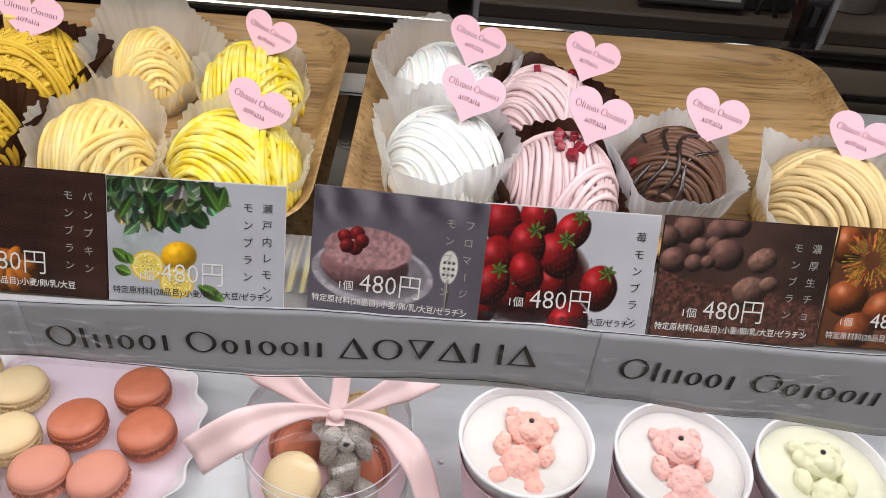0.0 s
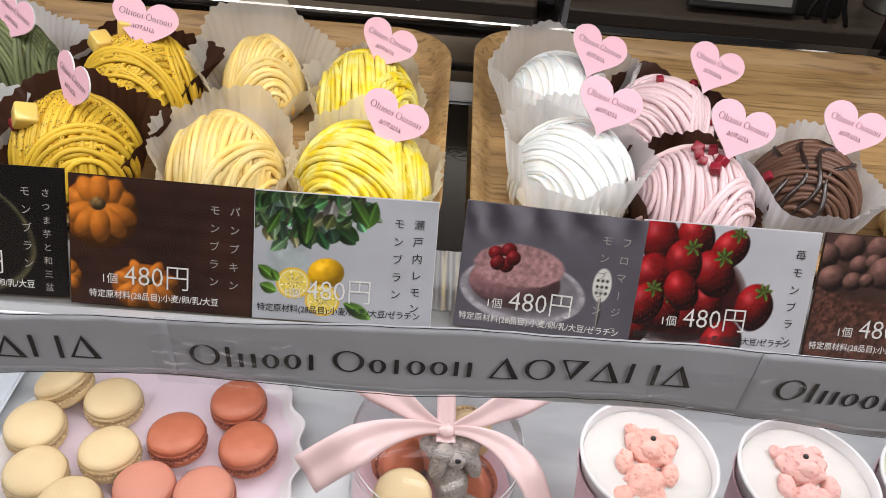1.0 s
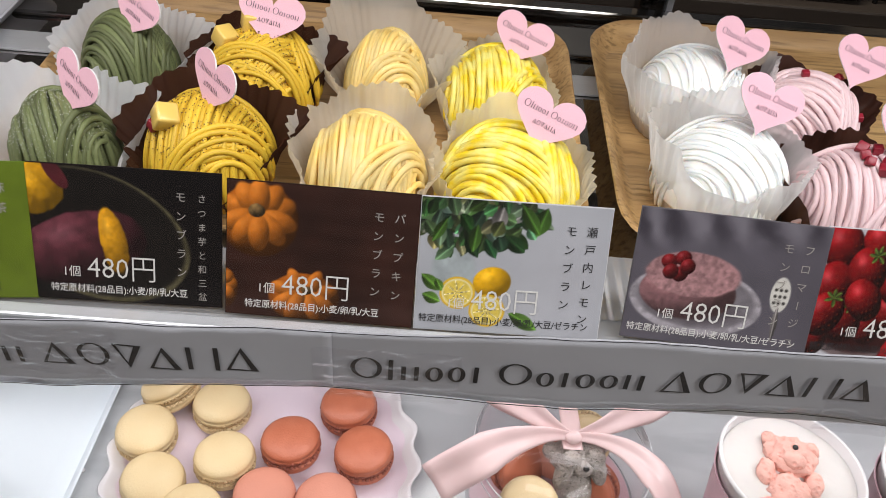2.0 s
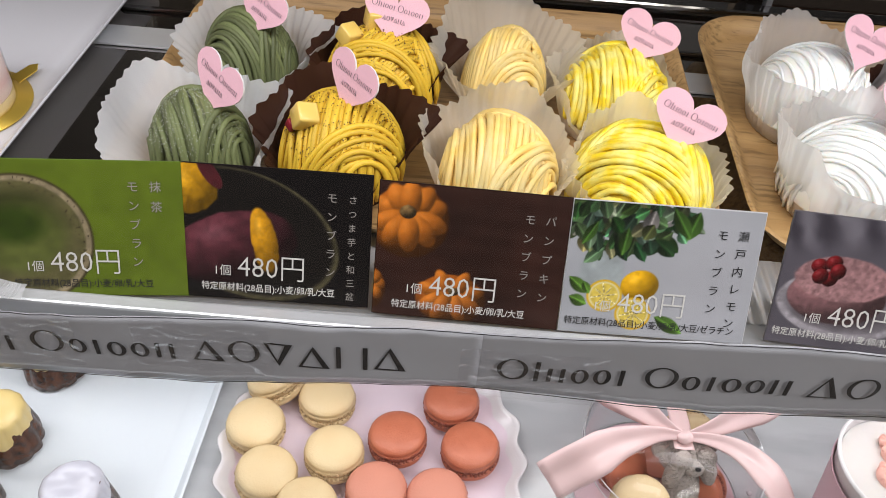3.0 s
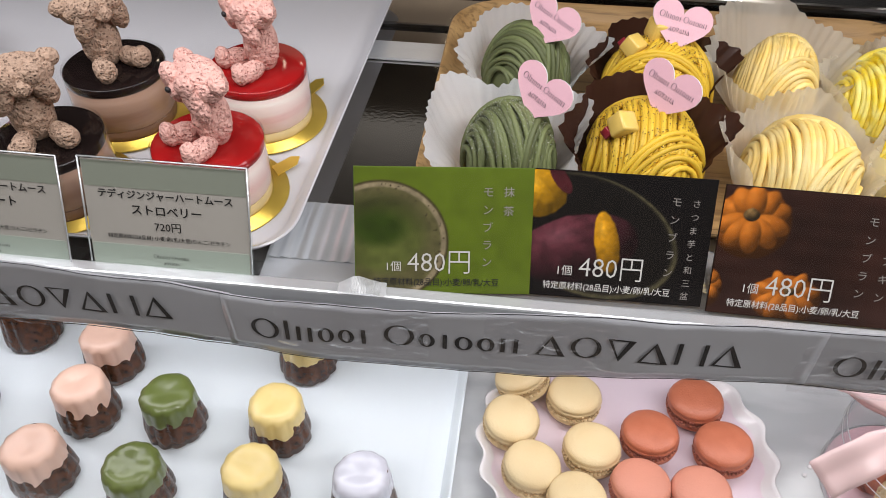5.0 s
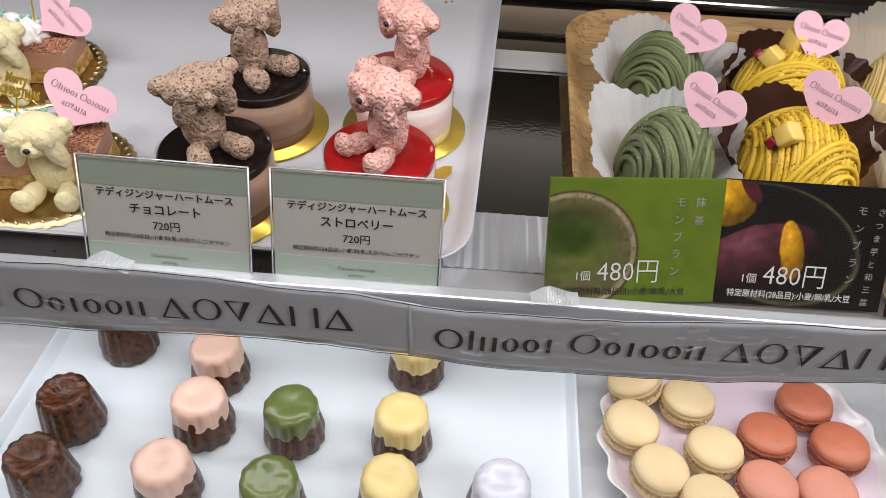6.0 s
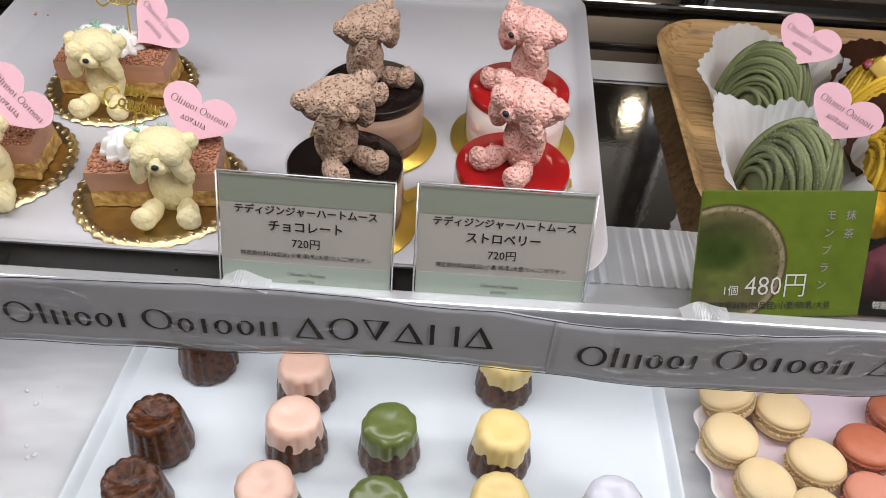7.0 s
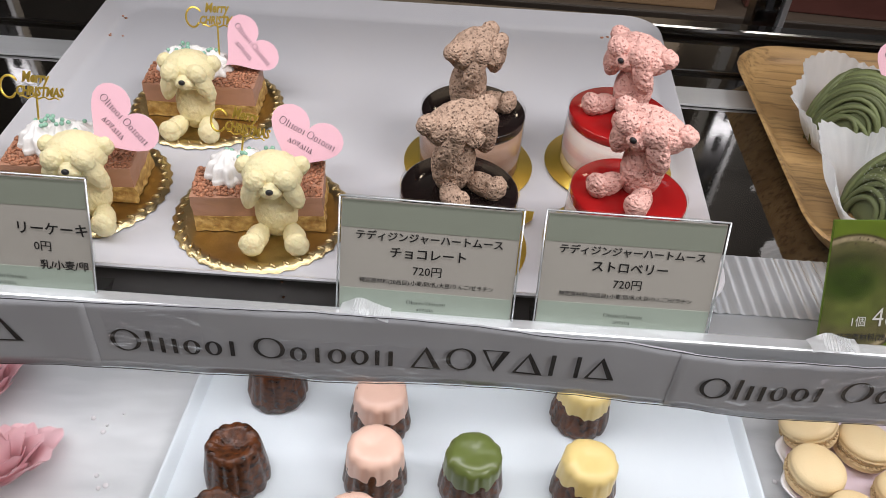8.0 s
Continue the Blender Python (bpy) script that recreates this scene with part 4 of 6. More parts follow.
def gourd(p, cx, cy, rx, ry, seed, lobes):
    p.ball(cx, cy, rx, ry, (0.64, 0.34, 0.09), 0, 0.15, seed, 12, wob=0.04)
    for k, a in enumerate(lobes):
        lx, ly = cx + rx * 0.50 * math.cos(a), cy + ry * 0.12 + ry * 0.46 * math.sin(a)
        p.ball(lx, ly, rx * 0.50, ry * 0.30, (0.74, 0.42, 0.13), a, 0.16, seed + k, 18, 0.05, 0.16, dark=0.5)


def picture_pumpkin():
    p = Picture((0.185, 0.105, 0.085), 0.30, 21)
    grain = np.sin((p.y * 60 + 3 * fbm(3, 22) + p.x * 2)) * 0.02
    p.c = np.clip(p.c + 0.5 * grain[..., None], 0, 1)
    gourd(p, 0.165, 0.525, 0.215, 0.205, 23, (0.4, 2.75, 1.0, 2.1, 1.57, 6.0, 3.45, 5.4, 4.05, 4.72))
    p.ball(0.155, 0.575, 0.045, 0.036, (0.46, 0.36, 0.22), 0, 0.4, 24, 30, wob=0.1)
    gourd(p, 0.415, 0.115, 0.195, 0.145, 33, (0.3, 2.8, 1.1, 2.0, 5.8, 3.6, 5.1, 4.2))
    p.ball(0.43, 0.16, 0.03, 0.024, (0.46, 0.36, 0.22), 0, 0.4, 25, 30, wob=0.1)
    gourd(p, -0.02, 0.14, 0.085, 0.12, 43, (0.2, 1.0, 5.5))
    return p


def picture_lemon():
    p = Picture((0.70, 0.71, 0.73), 0.06, 31, tone=0.86)
    p.plain(0.72, 0.3, 0.5, 0.6, (0.74, 0.74, 0.76), alpha=0.6, soft=0.8, tex=0.03)
    p.plain(0.19, 0.33, 0.13, 0.17, (0.66, 0.70, 0.70), tex=0.25, seed=32, soft=0.2, alpha=0.8)
    rr = random.Random(4)
    greens = [(0.20, 0.30, 0.17), (0.28, 0.37, 0.24), (0.15, 0.23, 0.13), (0.50, 0.55, 0.46), (0.36, 0.44, 0.30)]
    for k in range(190):
        x, y = rr.uniform(0.0, 0.60), rr.uniform(0.44, 0.76)
        if y < 0.46 + abs(x - 0.25) * 0.35:
            continue
        t = 1 if k > 70 else 0.8
        p.leaf(x, y, rr.uniform(0.08, 0.15), rr.uniform(0.055, 0.095), rr.uniform(3.3, 6.1), [c * t * rr.uniform(0.75, 1.15) for c in rr.choice(greens)])
    for a in ((0.66, 0.71, 0.17, 0.10, 4.4), (0.52, 0.72, 0.20, 0.08, 5.3), (0.30, 0.60, 0.16, 0.07, 4.6), (0.14, 0.62, 0.15, 0.06, 4.2)):
        p.leaf(*a, (0.25, 0.38, 0.15))
    p.ball(0.40, 0.285, 0.105, 0.088, (0.93, 0.70, 0.10), 0.2, 0.12, 35, 30, 0.12, dark=0.6)
    for cx, cy, r in ((0.22, 0.215, 0.098), (0.385, 0.125, 0.10)):
        p.plain(cx, cy, r, r * 0.95, (0.92, 0.74, 0.18), tex=0.05)
        p.plain(cx, cy, r * 0.88, r * 0.83, (0.95, 0.90, 0.66), tex=0.05)
        p.plain(cx, cy, r * 0.78, r * 0.73, (0.93, 0.82, 0.36), tex=0.15, seed=36, tscale=30)
        for s in range(8):
            p.leaf(cx, cy, r * 0.78, 0.008, s * math.pi / 4 + 0.2, (0.96, 0.91, 0.66))
    for a in ((0.02, 0.31, 0.14, 0.075, 5.6), (0.50, 0.12, 0.19, 0.085, -0.5), (0.03, 0.20, 0.11, 0.07, 5.9), (0.10, 0.29, 0.08, 0.05, 5.2)):
        p.leaf(*a, (0.36, 0.52, 0.20))
    return p


def picture_fromage():
    p = Picture((0.33, 0.315, 0.345), 0.10, 41)
    folds = 0.10 * np.sin(26 * (p.x + 0.55 * p.y) + 5 * fbm(3, 42)) * np.clip((p.y - 0.48 - 0.1 * p.x) / 0.12, 0, 1)
    p.c = p.c + folds[..., None]
    p.plain(0.365, 0.245, 0.365, 0.195, (0.60, 0.58, 0.60), -0.05, 0.25, 43, 26, 0.04)
    p.plain(0.365, 0.255, 0.335, 0.170, (0.45, 0.43, 0.45), -0.05, 0.15, 44, 12, 0.08)
    p.plain(0.36, 0.20, 0.28, 0.10, (0.28, 0.25, 0.27), -0.03, 0.1, 45, 8, 0.5)
    p.ball(0.315, 0.29, 0.265, 0.155, (0.56, 0.40, 0.41), 0, 0.22, 46, 30, dark=0.45, soft=0.04)
    p.plain(0.325, 0.39, 0.262, 0.130, (0.60, 0.45, 0.455), 0, 0.35, 47, 34, 0.08, 0.06)
    for k, (bx, by) in enumerate(((0.19, 0.45), (0.26, 0.475), (0.255, 0.385), (0.205, 0.395), (0.29, 0.43))):
        p.ball(bx, by, 0.046, 0.042, (0.45, 0.08, 0.10), 0.3 * k, 0.25, 48 + k, 30, 0.15)
    p.plain(0.805, 0.335, 0.055, 0.105, (0.80, 0.79, 0.76), 0, 0.08, 49, soft=0.1)
    p.leaf(0.805, 0.06, 0.22, 0.035, 1.57, (0.45, 0.43, 0.42))
    for k in range(9):
        p.dot(0.805 + 0.026 * ((k % 3) - 1), 0.29 + 0.036 * (k // 3), 0.012, (0.22, 0.21, 0.20))
    return p


def picture_strawberry():
    p = Picture((0.76, 0.76, 0.78), 0.06, 51, tone=0.86)
    p.plain(0.28, 0.30, 0.37, 0.31, (0.46, 0.40, 0.40), tex=0.15, seed=52, soft=0.05)
    p.plain(0.28, 0.31, 0.345, 0.285, (0.20, 0.06, 0.06), tex=0.2, seed=53, soft=0.1)
    rr = random.Random(5)
    spots = [(0.02, 0.12, 0.10), (0.30, 0.20, 0.10), (0.42, 0.28, 0.10), (0.16, 0.22, 0.12), (0.10, 0.62, 0.13), (0.30, 0.66, 0.115), (0.50, 0.60, 0.11), (0.08, 0.40, 0.13), (0.43, 0.45, 0.13), (0.25, 0.50, 0.12), (0.26, 0.34, 0.11), (0.06, 0.25, 0.12), (0.69, 0.27, 0.125), (0.53, 0.03, 0.14)]
    for k, (bx, by, br) in enumerate(spots):
        turn = rr.uniform(-0.6, 0.6)
        u, v, r = p.ball(bx, by, br * 0.90, br * 1.15, (0.58, 0.055, 0.08), turn, 0.30, 54 + k, 16, 0.22, 0.06, 0.04, dark=0.15)
        for i in range(-3, 4):
            for j in range(-3, 4):
                uu, vv = 0.27 * i + (0.13 if j % 2 else 0), 0.27 * j
                if uu * uu + vv * vv < 0.75:
                    dx, dy = uu * br * 0.86, vv * br * 1.12
                    p.dot(bx + dx * math.cos(turn) - dy * math.sin(turn), by + dx * math.sin(turn) + dy * math.cos(turn), 0.0038, (0.64, 0.24, 0.14))
        if k % 3 != 1:
            for a in (0.3, 1.2, 2.0, 2.9, 3.9, 5.2):
                p.leaf(bx + 0.35 * br, by + 0.75 * br, br * 0.46, br * 0.20, a + turn, (0.34, 0.42, 0.17))
    return p


def picture_chocolate():
    p = Picture((0.25, 0.175, 0.155), 0.25, 61, 5)
    p.c = p.c * (1 - 0.35 * np.clip((p.x - 0.55) * 2, 0, 1))[..., None]
    dust = fbm(40, 62, 3)
    p.lay(np.array((0.30, 0.19, 0.16))[None, None] * (0.35 + 1.3 * dust)[..., None], np.clip((0.36 - p.y + 0.2 * (0.5 - p.x) + 0.25 * (fbm(6, 63) - 0.5)) / 0.06, 0, 1))
    for k, (bx, by, br) in enumerate(((0.14, 0.66, 0.095), (0.02, 0.60, 0.08), (0.32, 0.66, 0.08), (0.42, 0.70, 0.08), (0.22, 0.56, 0.06), (0.30, 0.58, 0.05), (0.38, 0.52, 0.105), (0.08, 0.47, 0.085), (0.20, 0.46, 0.06), (0.28, 0.47, 0.045))):
        p.ball(bx, by, br, br * 0.95, (0.44, 0.31, 0.28), 0, 0.25, 64 + k, 26, 0.05, dark=0.25)
    for k, (bx, by, br) in enumerate(((0.60, 0.50, 0.09), (0.55, 0.31, 0.115), (0.66, 0.36, 0.06))):
        p.ball(bx, by, br, br * 0.85, (0.50, 0.37, 0.32), 0.4, 0.3, 80 + k, 30, 0.0, 0.08, 0.15, dark=0.3)
    return p


def picture_chestnut():
    p = Picture((0.34, 0.20, 0.12), 0.3, 91, 5)
    for k, (bx, by, br) in enumerate(((0.12, 0.30, 0.13), (0.36, 0.24, 0.14), (0.20, 0.10, 0.13), (0.44, 0.48, 0.12), (0.62, 0.12, 0.15), (0.66, 0.40, 0.14), (0.06, 0.62, 0.12))):
        p.ball(bx, by, br, br * 0.9, (0.56, 0.28, 0.14), 0.3 * k, 0.25, 92 + k, 14, 0.25, dark=0.25)
    rr = random.Random(6)
    for k in range(150):
        a = rr.uniform(0, 6.28)
        p.leaf(0.22 + 0.05 * math.cos(a), 0.54 + 0.05 * math.sin(a), rr.uniform(0.08, 0.15), 0.008, a + rr.uniform(-0.5, 0.5), (0.72 * rr.uniform(0.6, 1.1), 0.50 * rr.uniform(0.6, 1.1), 0.18))
    return p


def price_card(x, y, rz, ground, label, lean=26, kind="price_card", z=ZS + 0.0042):
    t = empty(kind, pose(x, y, z, 0, 0, rz) @ pose(0, 0, 0, 90 - lean), label, "price card", "price cards")
    return part("card", box_bm(-W / 2, W / 2, 0, H, -0.0005, 0.0005), INK[ground], t, smooth=False)


def card_writing(t, ink, title, side=None, gelatine=False, price_ink="white_ink", foot="white_ink", title_x=0.0382, second_x=0.0278, title_ink=None, size=0.0056, pitch=0.0097):
    z = 0.0013
    ti = M[title_ink or ("title_ink" if ink == "white_ink" else ink)]
    text_mesh(title, size * min(1.0, pitch / 0.0088), ti, "title", t, (title_x, H - 0.0150, z), vertical=True, pitch=pitch)
    if side:
        text_mesh(side, size, ti, "title_side", t, (second_x, H - 0.0150, z), vertical=True, pitch=0.0097)
    text_mesh("1個", 0.0062, M[price_ink], "count", t, (-0.0318, 0.0132, z))
    text_mesh("480円", 0.0152, M[price_ink], "price", t, (-0.0196, 0.0128, z), width=0.93, bold=-0.00012)
    text_mesh("特定原材料(28品目):小麦/卵/乳/大豆" + ("/ゼラチン" if gelatine else ""), 0.0047, M[foot], "ingredients", t, (-0.0455 if gelatine else -0.038, 0.0050, z), bold=0.00004, width=0.93)


# green tea
t = price_card(-0.3695, 0.4035, 6, "green", "green card with a tea bowl picture and white price lettering")
picture_matcha().put(t)
card_writing(t, "white_ink", "抹茶", "モンブラン", foot="ink", title_x=0.0345, second_x=0.0235, size=0.0060, pitch=0.0102)

# sweet potato
t = price_card(-0.2775, 0.4095, 1, "black", "black card with a sweet potato picture and white price lettering")
picture_sweet().put(t)
card_writing(t, "white_ink", "さつま芋と和三盆", "モンブラン", foot="white_ink", pitch=0.0073)

# pumpkin
t = price_card(-0.1795, 0.4065, -1, "brown", "dark brown card with a pumpkin picture and white price lettering")
picture_pumpkin().put(t)
card_writing(t, "white_ink", "パンプキン", "モンブラン", pitch=0.0100)

# lemon
t = price_card(-0.0830, 0.4060, 0.5, "grey", "pale grey card with a lemon and leaves picture")
picture_lemon().put(t)
card_writing(t, "ink", "瀬戸内レモン", "モンブラン", True, foot="ink", size=0.0058, pitch=0.0092)

# fromage
t = price_card(0.0250, 0.4075, -4, "mauve", "mauve grey card with a pink cake picture")
picture_fromage().put(t)
card_writing(t, "white_ink", "フロマージュ", "モンブラン", True)

# strawberry
t = price_card(0.1205, 0.4055, 0, "grey", "pale grey card with a bowl of red strawberries picture")
picture_strawberry().put(t)
card_writing(t, "ink", "苺モンブラン", None, True, foot="ink", size=0.0060)

# chocolate
t = price_card(0.2185, 0.4065, 0, "cocoa", "dark card with truffles and cocoa powder picture")
picture_chocolate().put(t)
card_writing(t, "white_ink", "濃厚生チョコ", "モンブラン", True)

# chestnut
t = price_card(0.3165, 0.4085, 0, "umber", "brown card with chestnuts and a burr picture")
picture_chestnut().put(t)
text_mesh("1個", 0.0055, M["white_ink"], "count", t, (-0.0385, 0.0132, 0.0013))
text_mesh("480円", 0.0122, M["white_ink"], "price", t, (-0.0205, 0.0128, 0.0013), width=0.95)
text_mesh("特定原材料(28品目):", 0.0047, M["white_ink"], "ingredients", t, (-0.0445, 0.0050, 0.0013), width=0.9)


# ---------------------------------------------------------------- acrylic sign holders
SW, SH = 0.0925, 0.0655


def sign(x, y, rz, label, writing):
    t = empty("sign_holder", pose(x, y, ZS + 0.004, 0, 0, rz) @ pose(0, 0, 0, 72), label, "sign", "acrylic signs")
    insert = part("insert", box_bm(-SW / 2 + 0.001, SW / 2 - 0.001, 0.0015, SH - 0.0015, -0.0004, 0.0004), INK["cream_paper"], t, "printed paper insert", smooth=False)
    part("top_band", box_bm(-SW / 2 + 0.0014, SW / 2 - 0.0014, SH - 0.0165, SH - 0.002, 0.0004, 0.0006), INK["sage"], insert, smooth=False)
    part("bottom_band", box_bm(-SW / 2 + 0.0014, SW / 2 - 0.0014, 0.002, 0.0155, 0.0004, 0.0006), INK["mint"], insert, smooth=False)
    for z0, z1 in ((0.0012, 0.0026), (-0.0026, -0.0012)):
        ob = part("acrylic_plate", box_bm(-SW / 2, SW / 2, 0, SH, z0, z1, 0.0003), M["acrylic"], t, "clear acrylic plate", smooth=False)
        ob.visible_shadow = False
    bm = bmesh.new()
    for a, b in (((-SW / 2, SH, 0.0012), (SW / 2, SH, 0.0012)), ((SW / 2, SH, 0.0012), (SW / 2, 0, 0.0012)), ((-SW / 2, 0, 0.0012), (-SW / 2, SH, 0.0012))):
        tube(bm, [Vector(a), Vector(b)], 0.0005, 6, False)
    part("polished_edge", bm, M["alu"], t, "bright polished edge")
    foot = part("foot", box_bm(-SW / 2, SW / 2, 0.0, 0.0014, -0.024, -0.0027, 0.0003), M["acrylic"], t, "clear acrylic foot", smooth=False)
    foot.visible_shadow = False
    for name, body, size, px, py, ink in writing:
        text_mesh(body, size, M[ink], name, insert, (px, py, 0.0009), "CENTER", bold=0.00011 if size > 0.004 and name != "price" else 0.00003)
    bm = bmesh.new()
    for word, at, length, base, cap in ((0, -0.0100, 0.0094, 0.0085, 0.0024), (1, 0.0004, 0.0100, 0.0085, 0.0024), (2, -0.0045, 0.0090, 0.0050, 0.0016)):
        marks(bm, WORDS[word], at, length, base, cap, 0.00028, lambda a, b: (a, b, 0.0009))
    part("small_mark", bm, M["ink"], insert, smooth=False)
    return t


FOOT = "特定原材料(28品目):小麦/卵/乳/大豆/りんご/ゼラチン"
sign(-0.6255, 0.4000, -1, "clear acrylic holder with a chocolate mousse price sign", [("line", "テディジンジャーハートムース", 0.0054, 0, 0.0435, "ink"), ("flavour", "チョコレート", 0.0067, 0, 0.0345, "ink"), ("price", "720円", 0.0062, 0, 0.0255, "ink"), ("ingredients", FOOT, 0.0030, 0, 0.0195, "ink")])
sign(-0.5215, 0.4010, 0, "clear acrylic holder with a strawberry mousse price sign", [("line", "テディジンジャーハートムース", 0.0054, 0, 0.0435, "ink"), ("flavour", "ストロベリー", 0.0067, 0, 0.0345, "ink"), ("price", "720円", 0.0062, 0, 0.0255, "ink"), ("ingredients", FOOT, 0.0030, 0, 0.0195, "ink")])
sign(-0.8430, 0.3990, 0, "clear acrylic holder with a handwritten cake sign", [("line", "リーケーキ", 0.0075, 0.0265, 0.0345, "ink"), ("price", "0円", 0.0062, 0.021, 0.0255, "ink"), ("ingredients", "乳/小麦/卵", 0.0055, 0.031, 0.0155, "ink")])

# ---------------------------------------------------------------- figures of mousse and biscuit
def foam_mat(name, colour, pore_shade, scale=420.0, strength=0.9, pore=0.45):
    """Set mousse with many small open pores, the shade inside them put into the colour."""
    m = mat(name, colour, 0.75, vary=0.2, scale=90, bump=0.0)
    n, l = m.node_tree.nodes, m.node_tree.links
    p = n["Principled BSDF"]
    tc = [k for k in n if k.type == "TEX_COORD"][0]
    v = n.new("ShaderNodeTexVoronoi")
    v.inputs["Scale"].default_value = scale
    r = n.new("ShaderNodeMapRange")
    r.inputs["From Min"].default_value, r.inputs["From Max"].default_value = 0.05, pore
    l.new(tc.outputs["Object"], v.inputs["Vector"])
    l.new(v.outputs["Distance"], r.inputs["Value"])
    # shade of the pits painted in: darker colour towards each pore's middle
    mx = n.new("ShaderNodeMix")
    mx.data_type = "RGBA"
    mx.inputs["A"].default_value = rgb(pore_shade)
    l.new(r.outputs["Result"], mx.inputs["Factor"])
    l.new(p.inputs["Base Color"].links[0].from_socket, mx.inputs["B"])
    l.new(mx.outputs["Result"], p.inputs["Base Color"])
    rough_ = n.new("ShaderNodeTexNoise")
    rough_.inputs["Scale"].default_value, rough_.inputs["Detail"].default_value = scale * 0.45, 5
    l.new(tc.outputs["Object"], rough_.inputs["Vector"])
    total = n.new("ShaderNodeMath")
    total.operation = "MULTIPLY_ADD"
    total.inputs[1].default_value = 2.2
    l.new(rough_.outputs["Fac"], total.inputs[0])
    l.new(r.outputs["Result"], total.inputs[2])
    b = n.new("ShaderNodeBump")
    b.inputs["Strength"].default_value = strength
    b.inputs["Distance"].default_value = 0.0013
    l.new(total.outputs[0], b.inputs["Height"])
    l.new(b.outputs["Normal"], p.inputs["Normal"])
    return m


FOAM = {
    # second colour of each foam: painted shade within its pores
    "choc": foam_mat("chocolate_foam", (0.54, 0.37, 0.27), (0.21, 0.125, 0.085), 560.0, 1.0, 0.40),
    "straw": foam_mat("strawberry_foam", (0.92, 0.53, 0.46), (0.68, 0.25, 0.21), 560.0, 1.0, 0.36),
    "vanilla": mat("white_chocolate", (0.84, 0.74, 0.44), 0.6, vary=0.10, scale=70, bump=0.5, bump_scale=500, sss=0.2),
    "biscuit": foam_mat("grey_biscuit", (0.46, 0.41, 0.37), (0.26, 0.22, 0.19), 600, 0.9),
    "peach": foam_mat("peach_foam", (0.90, 0.50, 0.42), (0.84, 0.36, 0.29), 260, 0.6),
    "rose": foam_mat("rose_foam", (0.90, 0.53, 0.48), (0.84, 0.38, 0.34), 260, 0.6),
    "pale_green": mat("pale_green_cream", (0.76, 0.75, 0.50), 0.5, vary=0.1, scale=90, bump=0.3, bump_scale=250),
}


def tilt(rx, ry, rz):
    return Euler((radians(rx), radians(ry), radians(rz)))


def sitting_figure(material, m, label, lumps=0.0011, s=1.0, nose=True, pits=0.0, broad=1.0):
    """A small seated animal-shaped sweet in one mesh, paws held up to its face; faces -y."""
    bm = bmesh.new()
    k = s
    fine, small = (6, 5) if pits else (4, 4)

    def lump(x, y, z, rx, ry, rz, sub, turn=None):
        blob(bm, (x * k, y * k, z * k), (rx * k, ry * k, rz * k), sub, turn, lumps, 280, 0, pits)
    lump(0, 0.001, 0.015, 0.0112, 0.0098, 0.0175, fine)
    lump(0, -0.001, 0.038, 0.0140 * broad, 0.0118, 0.0118 / broad ** 0.6, fine)
    for sx in (-1, 1):
        lump(sx * 0.0125 * broad, 0.001, 0.0455 - 0.004 * (broad > 1), 0.0048 * broad, 0.0038 * broad, 0.0050, small)
        lump(sx * 0.0095, -0.012, 0.0055, 0.0056, 0.0100, 0.0058, small, tilt(0, 0, sx * 18))
        lump(sx * 0.0112, -0.0190, 0.0072, 0.0062, 0.0044, 0.0068, small)
        lump(sx * 0.0098, -0.0090, 0.0330, 0.0045 * broad, 0.0050, 0.0125, small, tilt(12, sx * -16, 0))
        lump(sx * 0.0072, -0.0115, 0.0415, 0.0052 * broad, 0.0044, 0.0060, small, tilt(0, sx * -25, 0))
    lump(0, -0.0120, 0.0365, 0.0058, 0.0050, 0.0048, small)
    if nose:
        blob(bm, (0, -0.0172 * k, 0.0388 * k), (0.0019 * k, 0.0013 * k, 0.0016 * k), 2, mat_index=1)
    ob = link("sweet_figure", bm, [material, M["ink"]], True, m)
    return tagged(ob, label, "sweet figure", "seated sweet figures")


def lying_figure(material, m, label, s=1.0):
    """A soft animal-shaped sweet lying on cream, one mesh."""
    bm = bmesh.new()
    blob(bm, (0, 0.010 * s, 0.004 * s), (0.0135 * s, 0.0125 * s, 0.0085 * s), 4, lumps=0.0030, freq=230)
    blob(bm, (0, -0.012 * s, 0.003 * s), (0.0125 * s, 0.0130 * s, 0.0080 * s), 4, lumps=0.0030, freq=230)
    for sx in (-1, 1):
        blob(bm, (sx * 0.0115 * s, 0.019 * s, 0.003 * s), (0.0043 * s, 0.0043 * s, 0.0040 * s), 3, lumps=0.0016, freq=260)
        blob(bm, (sx * 0.0125 * s, -0.003 * s, 0.005 * s), (0.0050 * s, 0.0080 * s, 0.0052 * s), 3, lumps=0.0014, freq=260)
        blob(bm, (sx * 0.0100 * s, -0.023 * s, 0.004 * s), (0.0068 * s, 0.0068 * s, 0.0062 * s), 3, lumps=0.0014, freq=260)
    blob(bm, (0, 0.006 * s, 0.0100 * s), (0.0068 * s, 0.0055 * s, 0.0045 * s), 3, lumps=0.0014, freq=260)
    blob(bm, (0, 0.0125 * s, 0.0128 * s), (0.0016 * s, 0.0016 * s, 0.0012 * s), 2, mat_index=1)
    ob = link("sweet_figure", bm, [material, M["ink"]], True, m)
    return tagged(ob, label, "sweet figure", "figures in cups")


